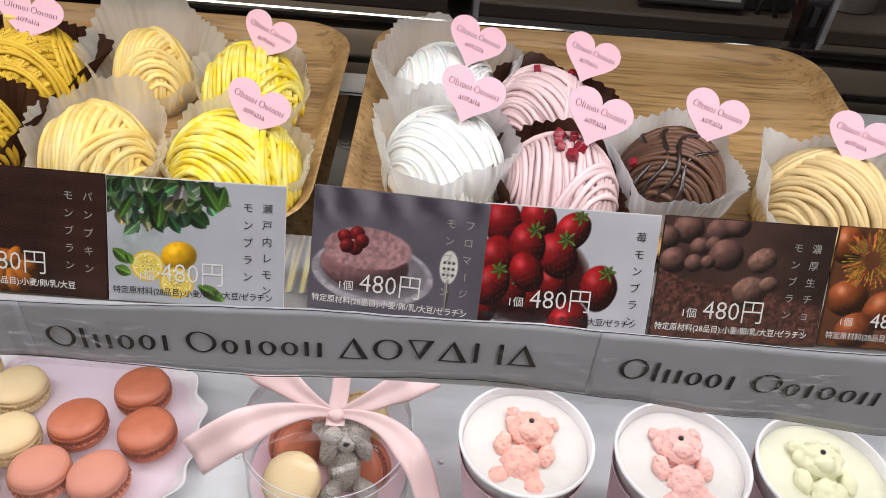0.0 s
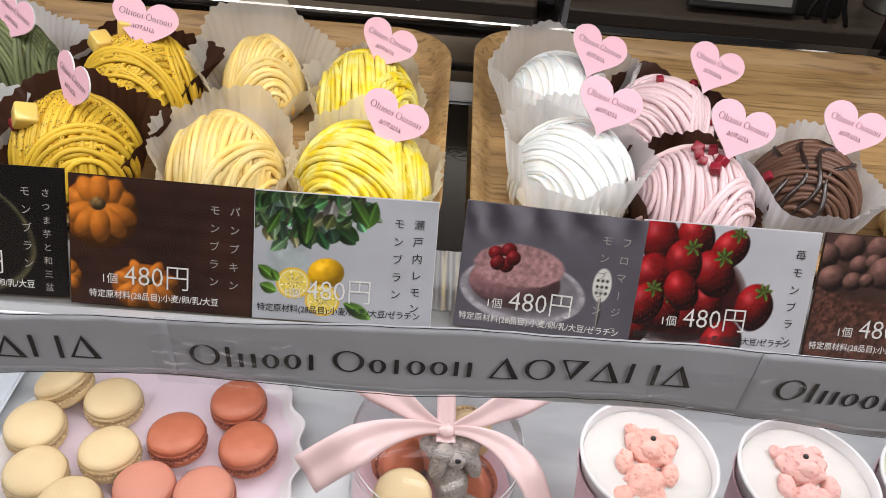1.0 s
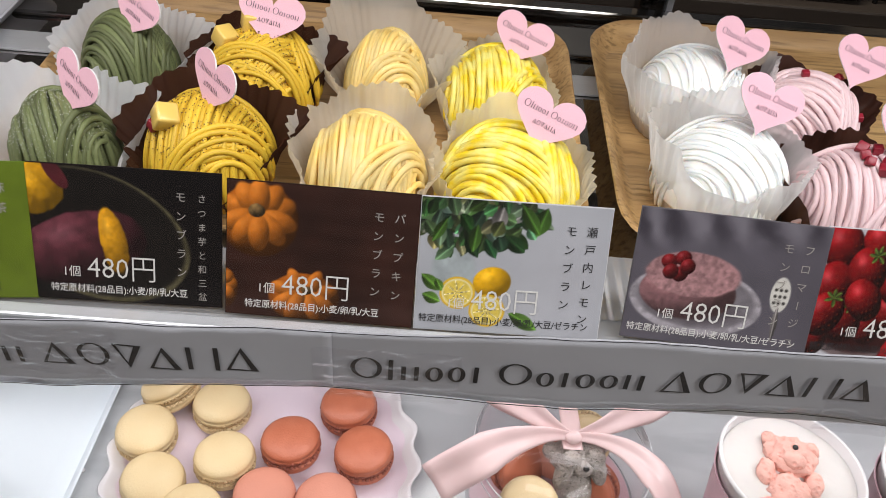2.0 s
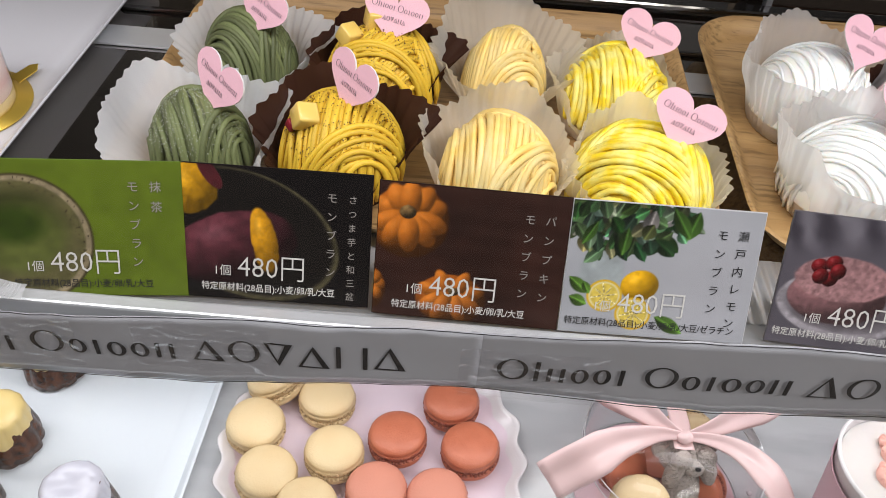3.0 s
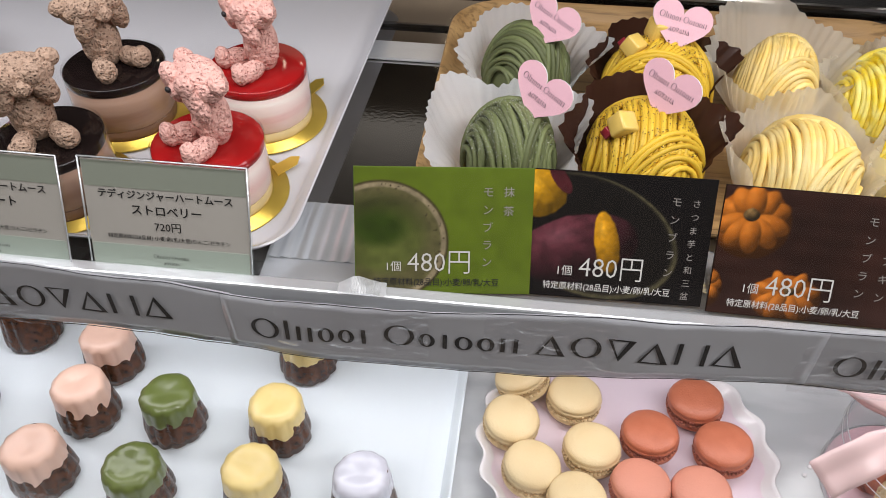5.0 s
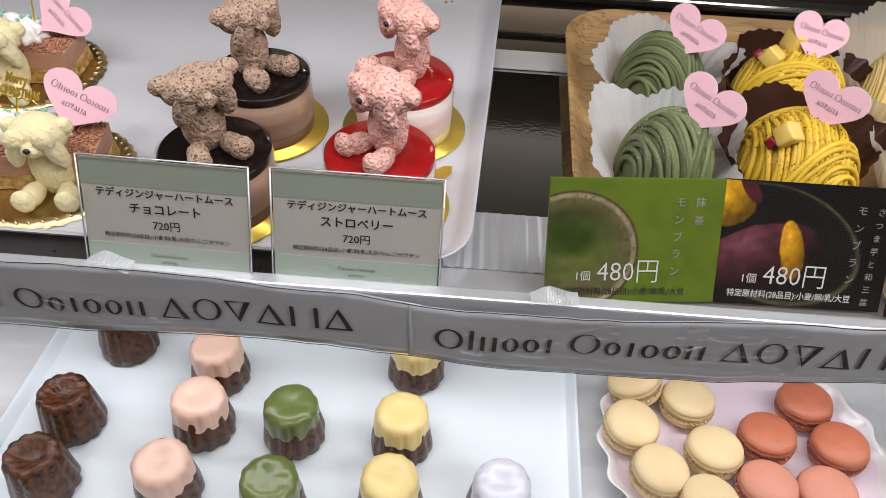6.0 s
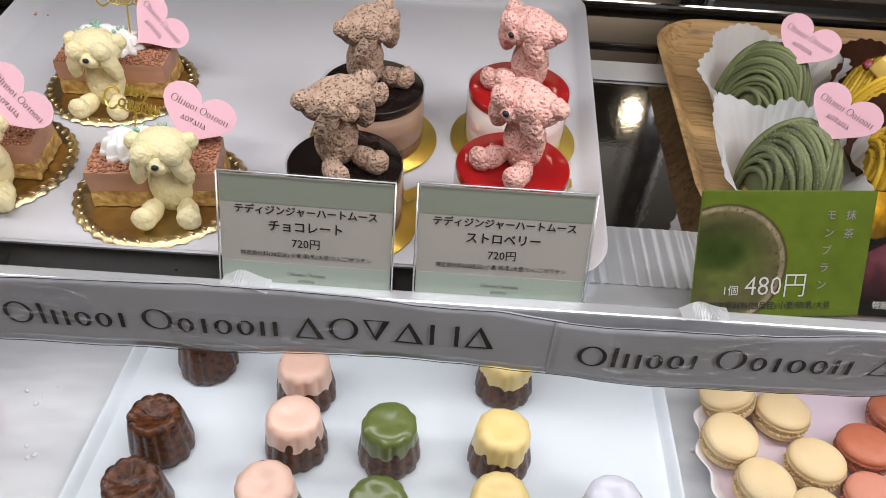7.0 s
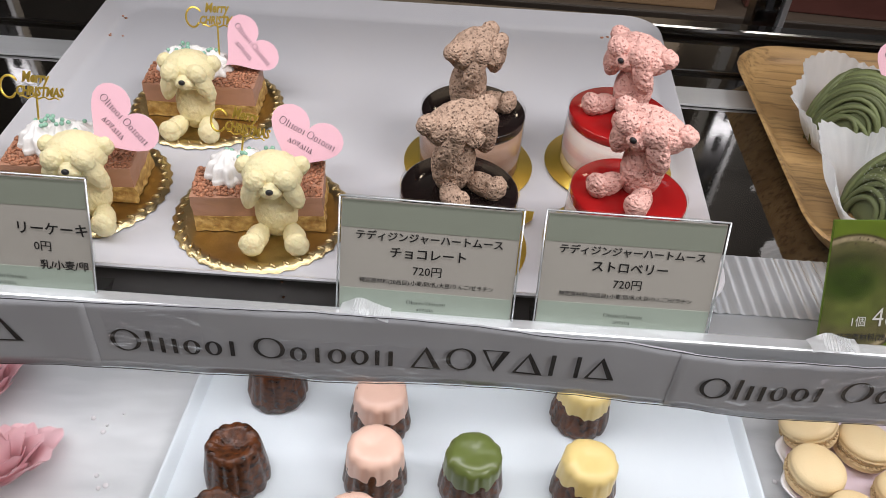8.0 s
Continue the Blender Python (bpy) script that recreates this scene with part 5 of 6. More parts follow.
# ---------------------------------------------------------------- round mousse cakes
MOUSSE = {
    "straw": (mat("strawberry_mousse", (0.80, 0.52, 0.48), 0.5, vary=0.08, scale=75, bump=0.1, second=(0.86, 0.79, 0.72), spread=0.22, stretch=(0.08, 0.08, 1)), mat("red_jelly", (0.42, 0.012, 0.012), 0.12, vary=0.25, scale=50, spec=0.4, second=(0.26, 0.006, 0.008)), mat("pale_sponge", (0.76, 0.60, 0.30), 0.8, vary=0.2, scale=200, bump=0.5)),
    "choc": (mat("chocolate_mousse", (0.30, 0.17, 0.11), 0.5, vary=0.1, scale=75, bump=0.1, second=(0.44, 0.29, 0.21), spread=0.22, stretch=(0.08, 0.08, 1)), mat("dark_glaze", (0.010, 0.006, 0.006), 0.08, vary=0.2, spec=0.35), mat("dark_sponge", (0.20, 0.10, 0.05), 0.8, vary=0.2, scale=200, bump=0.5)),
}


def mousse_cake(flavour, x, y, label, tab):
    z = ZS + 0.0065
    body, glaze, sponge = MOUSSE[flavour]
    t = empty("mousse_cake", SHELF @ pose(x, y, z), label, "cake", "round mousse cakes")
    bm = bmesh.new()
    ring = circle(0.0425, 0, 48)
    loft(bm, [circle(0.0425, 0, 48), circle(0.0425, 0.001, 48)], cap_first=True, cap_last=True)
    board = part("gold_board", bm, M["gold_card"], t, "round gold card board")
    bm = bmesh.new()
    pts = [(0.041 * math.cos(radians(tab)) + px * math.cos(radians(tab)) - py * math.sin(radians(tab)), 0.041 * math.sin(radians(tab)) + px * math.sin(radians(tab)) + py * math.cos(radians(tab))) for px, py in [(-0.004, -0.005), (0.010, -0.0045), (0.014, 0), (0.010, 0.0045), (-0.004, 0.005)]]
    loft(bm, [[(px, py, h + 0.3 * max(0, math.hypot(px, py) - 0.042)) for px, py in pts] for h in (0.0012, 0.0020)], cap_first=True, cap_last=True)
    part("board_tab", bm, M["gold_card"], board, smooth=False)
    r = 0.0325
    part("sponge", turned([(r - 0.0006, 0.0012), (r - 0.0002, 0.003), (r - 0.0004, 0.008), (r - 0.001, 0.0085)], 48), sponge, t)
    part("mousse", turned([(r - 0.0008, 0.0086), (r, 0.0098), (r, 0.0345), (r - 0.0006, 0.0352)], 48), body, t)
    part("glaze", turned([(r - 0.0003, 0.0353), (r + 0.0001, 0.0362), (r + 0.0001, 0.0405), (r - 0.0010, 0.0412), (r * 0.5, 0.0410), (0.002, 0.0410)], 48), glaze, t, "glossy glaze")
    bm = bmesh.new()
    loft(bm, [circle(r + 0.0007, 0.0015, 48), circle(r + 0.0007, 0.0425, 48)])
    ob = part("clear_band", bm, M["film"], t, "clear film band")
    ob.visible_shadow = False
    return z + 0.0412


for fl, bx, by, tab, turn, label, fig in [
    ("straw", -0.516, 0.470, 40, -42, "round strawberry mousse cake with red jelly on a gold board", "pink strawberry foam figure seated on a red mousse cake"),
    ("straw", -0.510, 0.552, 55, -48, "round strawberry mousse cake with red jelly on a gold board behind", "pink strawberry foam figure seated on a red mousse cake behind"),
    ("choc", -0.611, 0.462, 30, 38, "round chocolate mousse cake with dark glaze on a gold board", "brown chocolate foam figure seated on a dark mousse cake"),
    ("choc", -0.604, 0.543, 220, 55, "round chocolate mousse cake with dark glaze on a gold board behind", "brown chocolate foam figure seated on a dark mousse cake behind")]:
    top = mousse_cake(fl, bx, by, label, tab)
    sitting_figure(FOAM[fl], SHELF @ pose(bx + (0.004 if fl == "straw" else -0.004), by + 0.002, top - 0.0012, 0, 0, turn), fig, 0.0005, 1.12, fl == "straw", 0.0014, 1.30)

# ---------------------------------------------------------------- cake slices on gold doilies
SLICE = {
    "sponge": mat("yellow_sponge", (0.64, 0.42, 0.14), 0.85, vary=0.4, scale=220, second=(0.36, 0.19, 0.05), spread=0.3, bump=0.7, bump_scale=600),
    "mousse": mat("milk_chocolate_cream", (0.48, 0.25, 0.16), 0.5, vary=0.15, scale=60, bump=0.15),
    "crumb": mat("pink_brown_crumb", (0.56, 0.25, 0.14), 0.85, vary=0.4, scale=300, island=0.35),
    "bead": mat("pale_green_bead", (0.30, 0.55, 0.42), 0.25, vary=0.2),
}


WHIPPED = mat("whipped_cream_white", (0.88, 0.86, 0.84), 0.5, vary=0.04, scale=80, bump=0.2, bump_scale=300)


def doily(parent):
    bm = bmesh.new()
    n = 120
    loft(bm, [circle(0.030, 0.0006, n), circle(0.042, 0.0008, n), circle(0.0455, 0.0030, n, wave=0.0005, waves=30), circle(0.0500, 0.0026, n, wave=0.0007, waves=36), circle(0.0520, 0.0008, n, wave=0.0009, waves=36)], cap_first=True)
    disc = part("gold_doily", bm, M["gold"], parent, "embossed gold card doily with a scalloped rim")
    bm = bmesh.new()
    for k in range(40):
        a = 2 * math.pi * k / 40
        blob(bm, (0.0477 * math.cos(a), 0.0477 * math.sin(a), 0.0030), (0.0032, 0.0012, 0.0012), 1, tilt(0, 0, math.degrees(a) + 35))
    tagged(part("embossing", bm, M["gold"], disc), kind="stuff")


def christmas_topper(parent, x, y, z, turn):
    bm = bmesh.new()
    for body, size, px, py in (("Merry", 0.0085, 0.004, 0.0075), ("CHRISTMAS", 0.0072, 0.0, 0.0)):
        c = bpy.data.curves.new("text", "FONT")
        c.body, c.size, c.resolution_u, c.extrude, c.offset, c.shear = body, size, 2, 0.0004, 0.00025, 0.25
        o = new("text", c)
        me = bpy.data.meshes.new_from_object(o.evaluated_get(bpy.context.evaluated_depsgraph_get()))
        bpy.data.objects.remove(o)
        bpy.data.curves.remove(c)
        me.transform(Matrix.Translation((px, py, 0)) @ Matrix.Diagonal((0.72, 1, 1, 1)))
        bm.from_mesh(me)
        bpy.data.meshes.remove(me)
    swirl = [Vector((-0.0035 + 0.0060 * math.cos(a) * (1 - 0.06 * a), 0.0035 + 0.0075 * math.sin(a) * (1 - 0.05 * a), 0)) for a in (0.6 + 5.2 * i / 24 for i in range(25))]
    tube(bm, swirl, 0.0007)
    tube(bm, [Vector((0.002 + 0.001 * i, -0.0012 + 0.0006 * math.sin(i), 0)) for i in range(24)], 0.0005)
    tube(bm, [Vector((0.012, 0, 0)), Vector((0.012, -0.022, 0))], 0.0006, taper=False)
    ob = part("topper", bm, M["gold_card"], parent, "gold topper with scroll lettering", smooth=False)
    ob.matrix_local = pose(x, y, z, 65, 0, turn)


def cake_slice(x, y, rz, label, figure_label, fig, topper):
    z = ZS + 0.0055
    t = empty("cake_slice", SHELF @ pose(x, y, z), label, "cake", "cake slices on doilies")
    doily(t)
    rot = Matrix.Rotation(radians(rz), 4, "Z")

    def layer(name, z0, z1, material, inset=0.0, lumps=0.0004):
        bm = box_bm(-0.037 + inset, 0.037 - inset, -0.016 + inset, 0.020 - inset, z0, z1)
        bmesh.ops.subdivide_edges(bm, edges=bm.edges[:], cuts=12, use_grid_fill=True)
        for v in bm.verts:
            f = (v.co.x + 0.037) / 0.074
            v.co.y *= 0.62 + 0.38 * f if v.co.y > 0 else 1.0
            v.co += Vector((noise.noise(v.co * 180), noise.noise(v.co * 180 + Vector((9, 1, 3))), 0)) * lumps
            v.co = rot @ v.co
        return part(name, bm, material, t)
    sharp(layer("sponge", 0.0012, 0.0125, SLICE["sponge"], 0.0, 0.0020), 50)
    sharp(layer("cream_layer", 0.0127, 0.0262, SLICE["mousse"], 0.0002, 0.0007), 50)
    rr = random.Random(int(x * 1000))
    bm = bmesh.new()
    for _ in range(1000):
        px = rr.uniform(-0.036, 0.036)
        py = rr.uniform(-0.0155, 0.019 * (0.62 + 0.38 * (px + 0.037) / 0.074))
        s = rr.uniform(0.0005, 0.0015)
        blob(bm, rot @ Vector((px, py, 0.0265 + s * 0.4)), (s, s * rr.uniform(0.6, 1), s * 0.8), 1, tilt(rr.uniform(0, 90), 0, rr.uniform(0, 180)))
    tagged(part("crumb_topping", bm, SLICE["crumb"], t, "pink-brown crumb topping"), kind="stuff")
    bm = bmesh.new()
    for k in range(3):
        cx, cy = -0.017 + 0.011 * k, 0.005 + 0.002 * (k % 2)
        rings = []
        for j in range(22):
            f = j / 21
            rad = 0.0125 * (1 - f ** 1.8) ** 0.6 + 0.0004
            rings.append([rot @ Vector((cx + rad * (1 + 0.16 * math.cos(9 * a + 2.2 * f)) * math.cos(a), cy + rad * (1 + 0.16 * math.cos(9 * a + 2.2 * f)) * math.sin(a), 0.0268 + 0.0155 * f + 0.0008 * math.sin(14 * f))) for a in (2 * math.pi * i / 54 for i in range(54))])
        loft(bm, rings, cap_first=True, cap_last=True)
    part("whipped_cream", bm, WHIPPED, t, "piped white cream")
    bm = bmesh.new()
    for _ in range(16):
        blob(bm, rot @ Vector((rr.uniform(-0.022, 0.010), rr.uniform(-0.001, 0.010), rr.uniform(0.0405, 0.0455))), (0.0013,) * 3, 2)
    part("sugar_beads", bm, SLICE["bead"], t, "pale green sugar beads")
    christmas_topper(t, *topper)
    sitting_figure(FOAM["vanilla"], SHELF @ pose(x + fig[0], y + fig[1], z + 0.0012, 0, 0, fig[2]), figure_label, 0.0005, 1.12, True, 0.00035, 1.06)


cake_slice(-0.726, 0.476, 6, "layered cake slice with crumb topping and cream on a gold doily", "pale yellow white-chocolate figure covering its eyes by a cake slice", (0.012, -0.014, 6), (-0.020, 0.012, 0.052, -14))
cake_slice(-0.788, 0.588, 2, "layered cake slice with crumb topping on a gold doily behind", "pale yellow white-chocolate figure covering its eyes by the rear slice", (0.000, -0.024, 2), (-0.002, 0.014, 0.056, 6))
cake_slice(-0.839, 0.491, 4, "layered cake slice with cream and topper on a gold doily", "pale yellow white-chocolate figure covering its eyes behind a sign", (0.016, -0.024, 4), (-0.030, 0.012, 0.055, 0))

crumbs = bmesh.new()
rr = random.Random(31)
for cx, cy, n_crumbs in ((-0.883, 0.682, 3), (-0.889, 0.712, 2), (-0.486, 0.742, 2), (-0.70, 0.42, 2)):
    for _ in range(n_crumbs):
        s_ = rr.uniform(0.0008, 0.0018)
        blob(crumbs, (cx + rr.uniform(-0.008, 0.008), cy + rr.uniform(-0.005, 0.005), ZS + 0.006), (s_, s_ * 0.8, s_ * 0.5), 1)
tagged(link("cake_crumbs", crumbs, SLICE["crumb"], loc=SHELF), "small brown crumbs on the white tray", "crumbs", kind="stuff")

# ---------------------------------------------------------------- canelés
CANELE = mat("baked_canele_crust", (0.014, 0.004, 0.002), 0.26, vary=0.5, scale=210, bump=1.0, bump_scale=260, second=(0.130, 0.038, 0.010), spread=0.36, spec=0.36)
GLAZE = {
    "pink": mat("pink_sugar_glaze", (0.80, 0.53, 0.42), 0.35, vary=0.06, scale=60, coat=0.15, bump=0.15, bump_scale=200),
    "green": mat("green_sugar_glaze", (0.135, 0.175, 0.042), 0.3, vary=0.2, scale=80, coat=0.25, bump=0.15, bump_scale=200),
    "yellow": mat("yellow_sugar_glaze", (0.80, 0.62, 0.25), 0.35, vary=0.08, scale=60, coat=0.15, bump=0.15, bump_scale=200),
    "white": mat("white_sugar_glaze", (0.66, 0.67, 0.76), 0.25, vary=0.08, scale=60, coat=0.3, bump=0.15, bump_scale=200),
}


def canele(x, y, glaze, turn, label):
    t = empty("canele", pose(x, y - 0.005, ZL + 0.0062, 0, 0, turn), label, "canelé", "canelés on the tray")
    n = 96
    bm = bmesh.new()

    def ring(r, z, depth):
        return [((r + depth * r * (abs(math.cos(6 * a)) ** 0.7 - 0.6)) * math.cos(a), (r + depth * r * (abs(math.cos(6 * a)) ** 0.7 - 0.6)) * math.sin(a), z) for a in (2 * math.pi * i / n for i in range(n))]
    prof = [(0.0210, 0.0, 0.07), (0.0234, 0.0015, 0.07), (0.0233, 0.009, 0.07), (0.0204, 0.028, 0.075), (0.0192, 0.037, 0.085), (0.0176, 0.0405, 0.10), (0.0150, 0.0412, 0.10)]
    if glaze is None:
        prof += [(0.0105, 0.0395, 0.10), (0.0070, 0.0365, 0.06), (0.0030, 0.0358, 0.0)]
    rings = [[Vector(p) + Vector(p).normalized() * 0.0011 * noise.noise(Vector(p) * 150 + Vector((x * 90, y * 90, 0))) for p in ring(*q)] for q in prof]
    loft(bm, rings, cap_first=True, cap_last=True)
    part("crust", bm, CANELE, t, "dark fluted caramelised crust")
    if glaze:
        rr = random.Random(int(abs(x * 7919 + y * 104729)))
        ph = [rr.uniform(0, 6.3) for _ in range(3)]
        bm = bmesh.new()
        rings = []
        for f in (1.0, 0.9, 0.7, 0.45, 0.2, 0.0):
            r_ = []
            for i in range(n):
                a = 2 * math.pi * i / n
                low = 0.0218 - 0.0020 * math.sin(3 * a + ph[0]) - 0.0016 * math.sin(5 * a + ph[1]) - 0.0012 * math.cos(12 * a + ph[2])
                z = 0.0395 + (low - 0.0395) * f
                r = 0.0192 + (0.0395 - z) * 0.085 + (0.0007 if f < 1 else 0.0001)
                r += r * 0.05 * (abs(math.cos(6 * a)) ** 0.7 - 0.6)
                r_.append((r * math.cos(a), r * math.sin(a), z))
            rings.append(r_)
        for r, z in ((0.0186, 0.0410), (0.0170, 0.0425), (0.0140, 0.0434), (0.0095, 0.0432), (0.0050, 0.0424), (0.0015, 0.0421)):
            rings.append(circle(r, z, n))
        rings = [[Vector(p) + Vector(p).normalized() * 0.0010 * noise.noise(Vector(p) * 110 + Vector((y * 80, x * 80, 3))) * (1 if j else 0.2) for p in q] for j, q in enumerate(rings)]
        loft(bm, rings, cap_last=True)
        bmesh.ops.recalc_face_normals(bm, faces=bm.faces[:])
        part("glaze", bm, GLAZE[glaze], t, "glossy %s sugar glaze" % glaze)
    return t


PLAIN = "plain dark baked canelé on a pale tray"
for cx, cy, g in [(-0.755, 0.445, None), (-0.754, 0.391, None), (-0.741, 0.526, None), (-0.654, 0.450, "pink"), (-0.663, 0.393, "pink"), (-0.655, 0.501, "pink"), (-0.583, 0.449, "green"),
                  (-0.585, 0.386, "green"), (-0.499, 0.450, "yellow"), (-0.502, 0.395, "yellow"), (-0.494, 0.521, "yellow"), (-0.423, 0.398, "white")]:
    canele(cx, cy, g, (cx * 5000) % 60, PLAIN if g is None else "canelé with glossy %s glaze on a pale tray" % g)

# ---------------------------------------------------------------- macarons on a scalloped plate
plate = empty("scalloped_plate", pose(-0.232, 0.457, ZL), "pink glazed plate with a white scalloped rim holding macarons", "plate")
n = 240
rings = [circle(0.055, 0.0005, n), circle(0.06, 0.004, n), circle(0.098, 0.0065, n), circle(0.1085, 0.016, n, wave=0.0024, waves=20), circle(0.1115, 0.0185, n, wave=0.0030, waves=20), circle(0.1125, 0.0180, n, wave=0.0030, waves=20),
         circle(0.109, 0.0150, n, wave=0.0026, waves=20), circle(0.100, 0.0090, n), circle(0.095, 0.0085, n)]
bm = bmesh.new()
loft(bm, rings[6:], cap_last=True)
part("well", bm, M["plate"], plate, "pink glazed well")
bm = bmesh.new()
loft(bm, rings[:7], cap_first=True)
part("rim", bm, M["plate_rim"], plate, "white scalloped rim")

SHELL = {
    "cream": (mat("cream_macaron_shell", (0.78, 0.62, 0.36), 0.55, vary=0.07, scale=50, bump=0.3, bump_scale=700, second=(0.72, 0.53, 0.28)), mat("cream_filling", (0.66, 0.47, 0.25), 0.7, vary=0.2)),
    "orange": (mat("orange_macaron_shell", (0.59, 0.190, 0.105), 0.42, vary=0.15, scale=90, bump=0.3, bump_scale=700, second=(0.46, 0.125, 0.06)), mat("orange_filling", (0.36, 0.10, 0.065), 0.7, vary=0.2)),
    "pink": (mat("pink_macaron_shell", (0.71, 0.29, 0.20), 0.5, vary=0.1, scale=60, bump=0.3, bump_scale=700), mat("pink_filling", (0.42, 0.13, 0.09), 0.7, vary=0.2)),
}


def macaron(kind, m, label, parent=None, r=0.0216, name="macaron"):
    t = empty(name, m, label, "macaron", "macarons")
    if parent:
        t.parent = parent
    shell, filling = SHELL[kind]
    rr = random.Random(int(abs(m.translation.x * 9973 + m.translation.y * 7919)))

    def half(z, up):
        prof = [(r * 0.93, 0.0), (r * 0.995, 0.0008), (r, 0.0022), (r * 0.955, 0.0030), (r * 0.985, 0.0036), (r * 0.95, 0.0062), (r * 0.84, 0.0083), (r * 0.62, 0.0098), (r * 0.3, 0.0105), (r * 0.02, 0.0106)]
        bm = bmesh.new()
        rings = []
        for k, (pr, pz) in enumerate(prof):
            ring = []
            for i in range(48):
                a = 2 * math.pi * i / 48
                q = pr + (0.0011 * noise.noise(Vector((math.cos(a) * 14, math.sin(a) * 14, m.translation.x * 50 + k))) if k < 4 else 0.0)
                ring.append((q * math.cos(a), q * math.sin(a), z + pz * up))
            rings.append(ring)
        loft(bm, rings, cap_first=True, cap_last=True)
        bmesh.ops.recalc_face_normals(bm, faces=bm.faces[:])
        return bm
    bottom = part("bottom_shell", half(0.0106, -1), shell, t)
    upper = part("top_shell", half(0.0146, 1), shell, t)
    for zf, top in ((0.0106, bottom), (0.0150, upper)):
        bm = bmesh.new()
        for i in range(44):
            a = 2 * math.pi * i / 44 + rr.uniform(-0.05, 0.05)
            s_ = rr.uniform(0.0010, 0.0017)
            blob(bm, (r * 0.965 * math.cos(a), r * 0.965 * math.sin(a), zf + rr.uniform(-0.0006, 0.0006)), (s_, s_, s_ * 0.9), 1)
        part("ruffled_foot", bm, filling, top, "rough ruffled foot")
    part("filling", turned([(r * 0.86, 0.0107), (r * 0.95, 0.0118), (r * 0.95, 0.0135), (r * 0.86, 0.0145)], 36), filling, t)
    return t


ZP = ZL + 0.0088
for kind, mx, my, rx, ry in [("cream", -0.309, 0.503, -22, 8), ("cream", -0.272, 0.492, 3, 4), ("cream", -0.321, 0.466, 4, -3), ("cream", -0.305, 0.425, 5, 2), ("cream", -0.259, 0.446, 3, 5), ("cream", -0.272, 0.402, 4, 0),
                             ("orange", -0.175, 0.499, 4, 3), ("orange", -0.214, 0.463, 5, 4), ("orange", -0.159, 0.459, 5, 3), ("pink", -0.225, 0.418, 6, 3), ("pink", -0.181, 0.417, 5, 5)]:
    macaron(kind, pose(mx, my + 0.001, ZP + (0.006 if rx < -10 else 0.0012), rx, ry, mx * 900), "%s macaron with a ruffled foot on a pink plate" % {"cream": "pale cream", "orange": "burnt orange", "pink": "coral pink"}[kind])

# ---------------------------------------------------------------- clear gift box with ribbon
BX, BY, BR, BZ = -0.020, 0.452, 0.062, 0.062
gift = empty("gift_box", pose(BX, BY, ZL), "clear round gift box tied with a pink satin ribbon", "gift box")
bm = bmesh.new()
loft(bm, [circle(BR, 0.0005, 64), circle(BR, BZ, 64)])
part("clear_wall", bm, M["film"], gift, "clear film wall").visible_shadow = False
bm = bmesh.new()
loft(bm, [circle(BR + 0.0008, BZ - 0.010, 64), circle(BR + 0.0008, BZ + 0.0006, 64)], cap_last=True)
part("clear_lid", bm, M["film"], gift, "clear film lid").visible_shadow = False
bm = bmesh.new()
for zz in (0.001, BZ - 0.010, BZ + 0.0004):
    ring = [Vector(p) for p in circle(BR + 0.0009, zz, 64)]
    tube(bm, ring + [ring[0]], 0.0004, 6, False)
part("rim", bm, M["alu"], gift, "bright folded rim")
bm = turned([(BR - 0.002, 0.0012), (BR - 0.001, 0.002), (BR - 0.002, 0.003)], 48)
part("base", bm, M["cup_pink"], gift, "pink card base")


def ribbon_strip(points, widths, across, name):
    """A ribbon along points; across: the way of its width at each point."""
    bm = bmesh.new()
    rings = []
    pts = [Vector(p) for p in points]
    for i, (p, w, c) in enumerate(zip(pts, widths, across)):
        d = pts[min(i + 1, len(pts) - 1)] - pts[max(i - 1, 0)]
        c = d.cross(Vector(c)).normalized()
        up = d.cross(c).normalized()
        rings.append([p + c * w * s + up * w * (0.035 * math.cos(s * 9) + 0.05 * math.sin(0.7 * i)) for s in (-0.5, -0.38, -0.25, -0.12, 0, 0.12, 0.25, 0.38, 0.5)])
    loft(bm, rings, close=False)
    ob = part(name, bm, M["ribbon"], gift, "pink satin ribbon")
    so = ob.modifiers.new("thick", "SOLIDIFY")
    so.thickness = 0.0004
    return ob


def bez(p0, p1, p2, p3, n=22):
    p0, p1, p2, p3 = (Vector(p) for p in (p0, p1, p2, p3))
    return [(1 - t) ** 3 * p0 + 3 * (1 - t) ** 2 * t * p1 + 3 * (1 - t) * t * t * p2 + t ** 3 * p3 for t in (i / n for i in range(n + 1))]


def lerp(a, b, n=23):
    return [Vector(a) * (1 - i / (n - 1)) + Vector(b) * (i / (n - 1)) for i in range(n)]


KZ = BZ + 0.006
KNOT = (0.006, 0.004, KZ)
FACE = (0, -0.75, 0.65)


def flare(a, b, c=1.0):
    """Widths that open from the knot: a at the knot, b at two thirds, b * c at the end."""
    return [a + (b - a) * min(1.0, i / 14) ** 1.3 * (1 if i < 15 else 1 + (c - 1) * (i - 14) / 8) for i in range(23)]


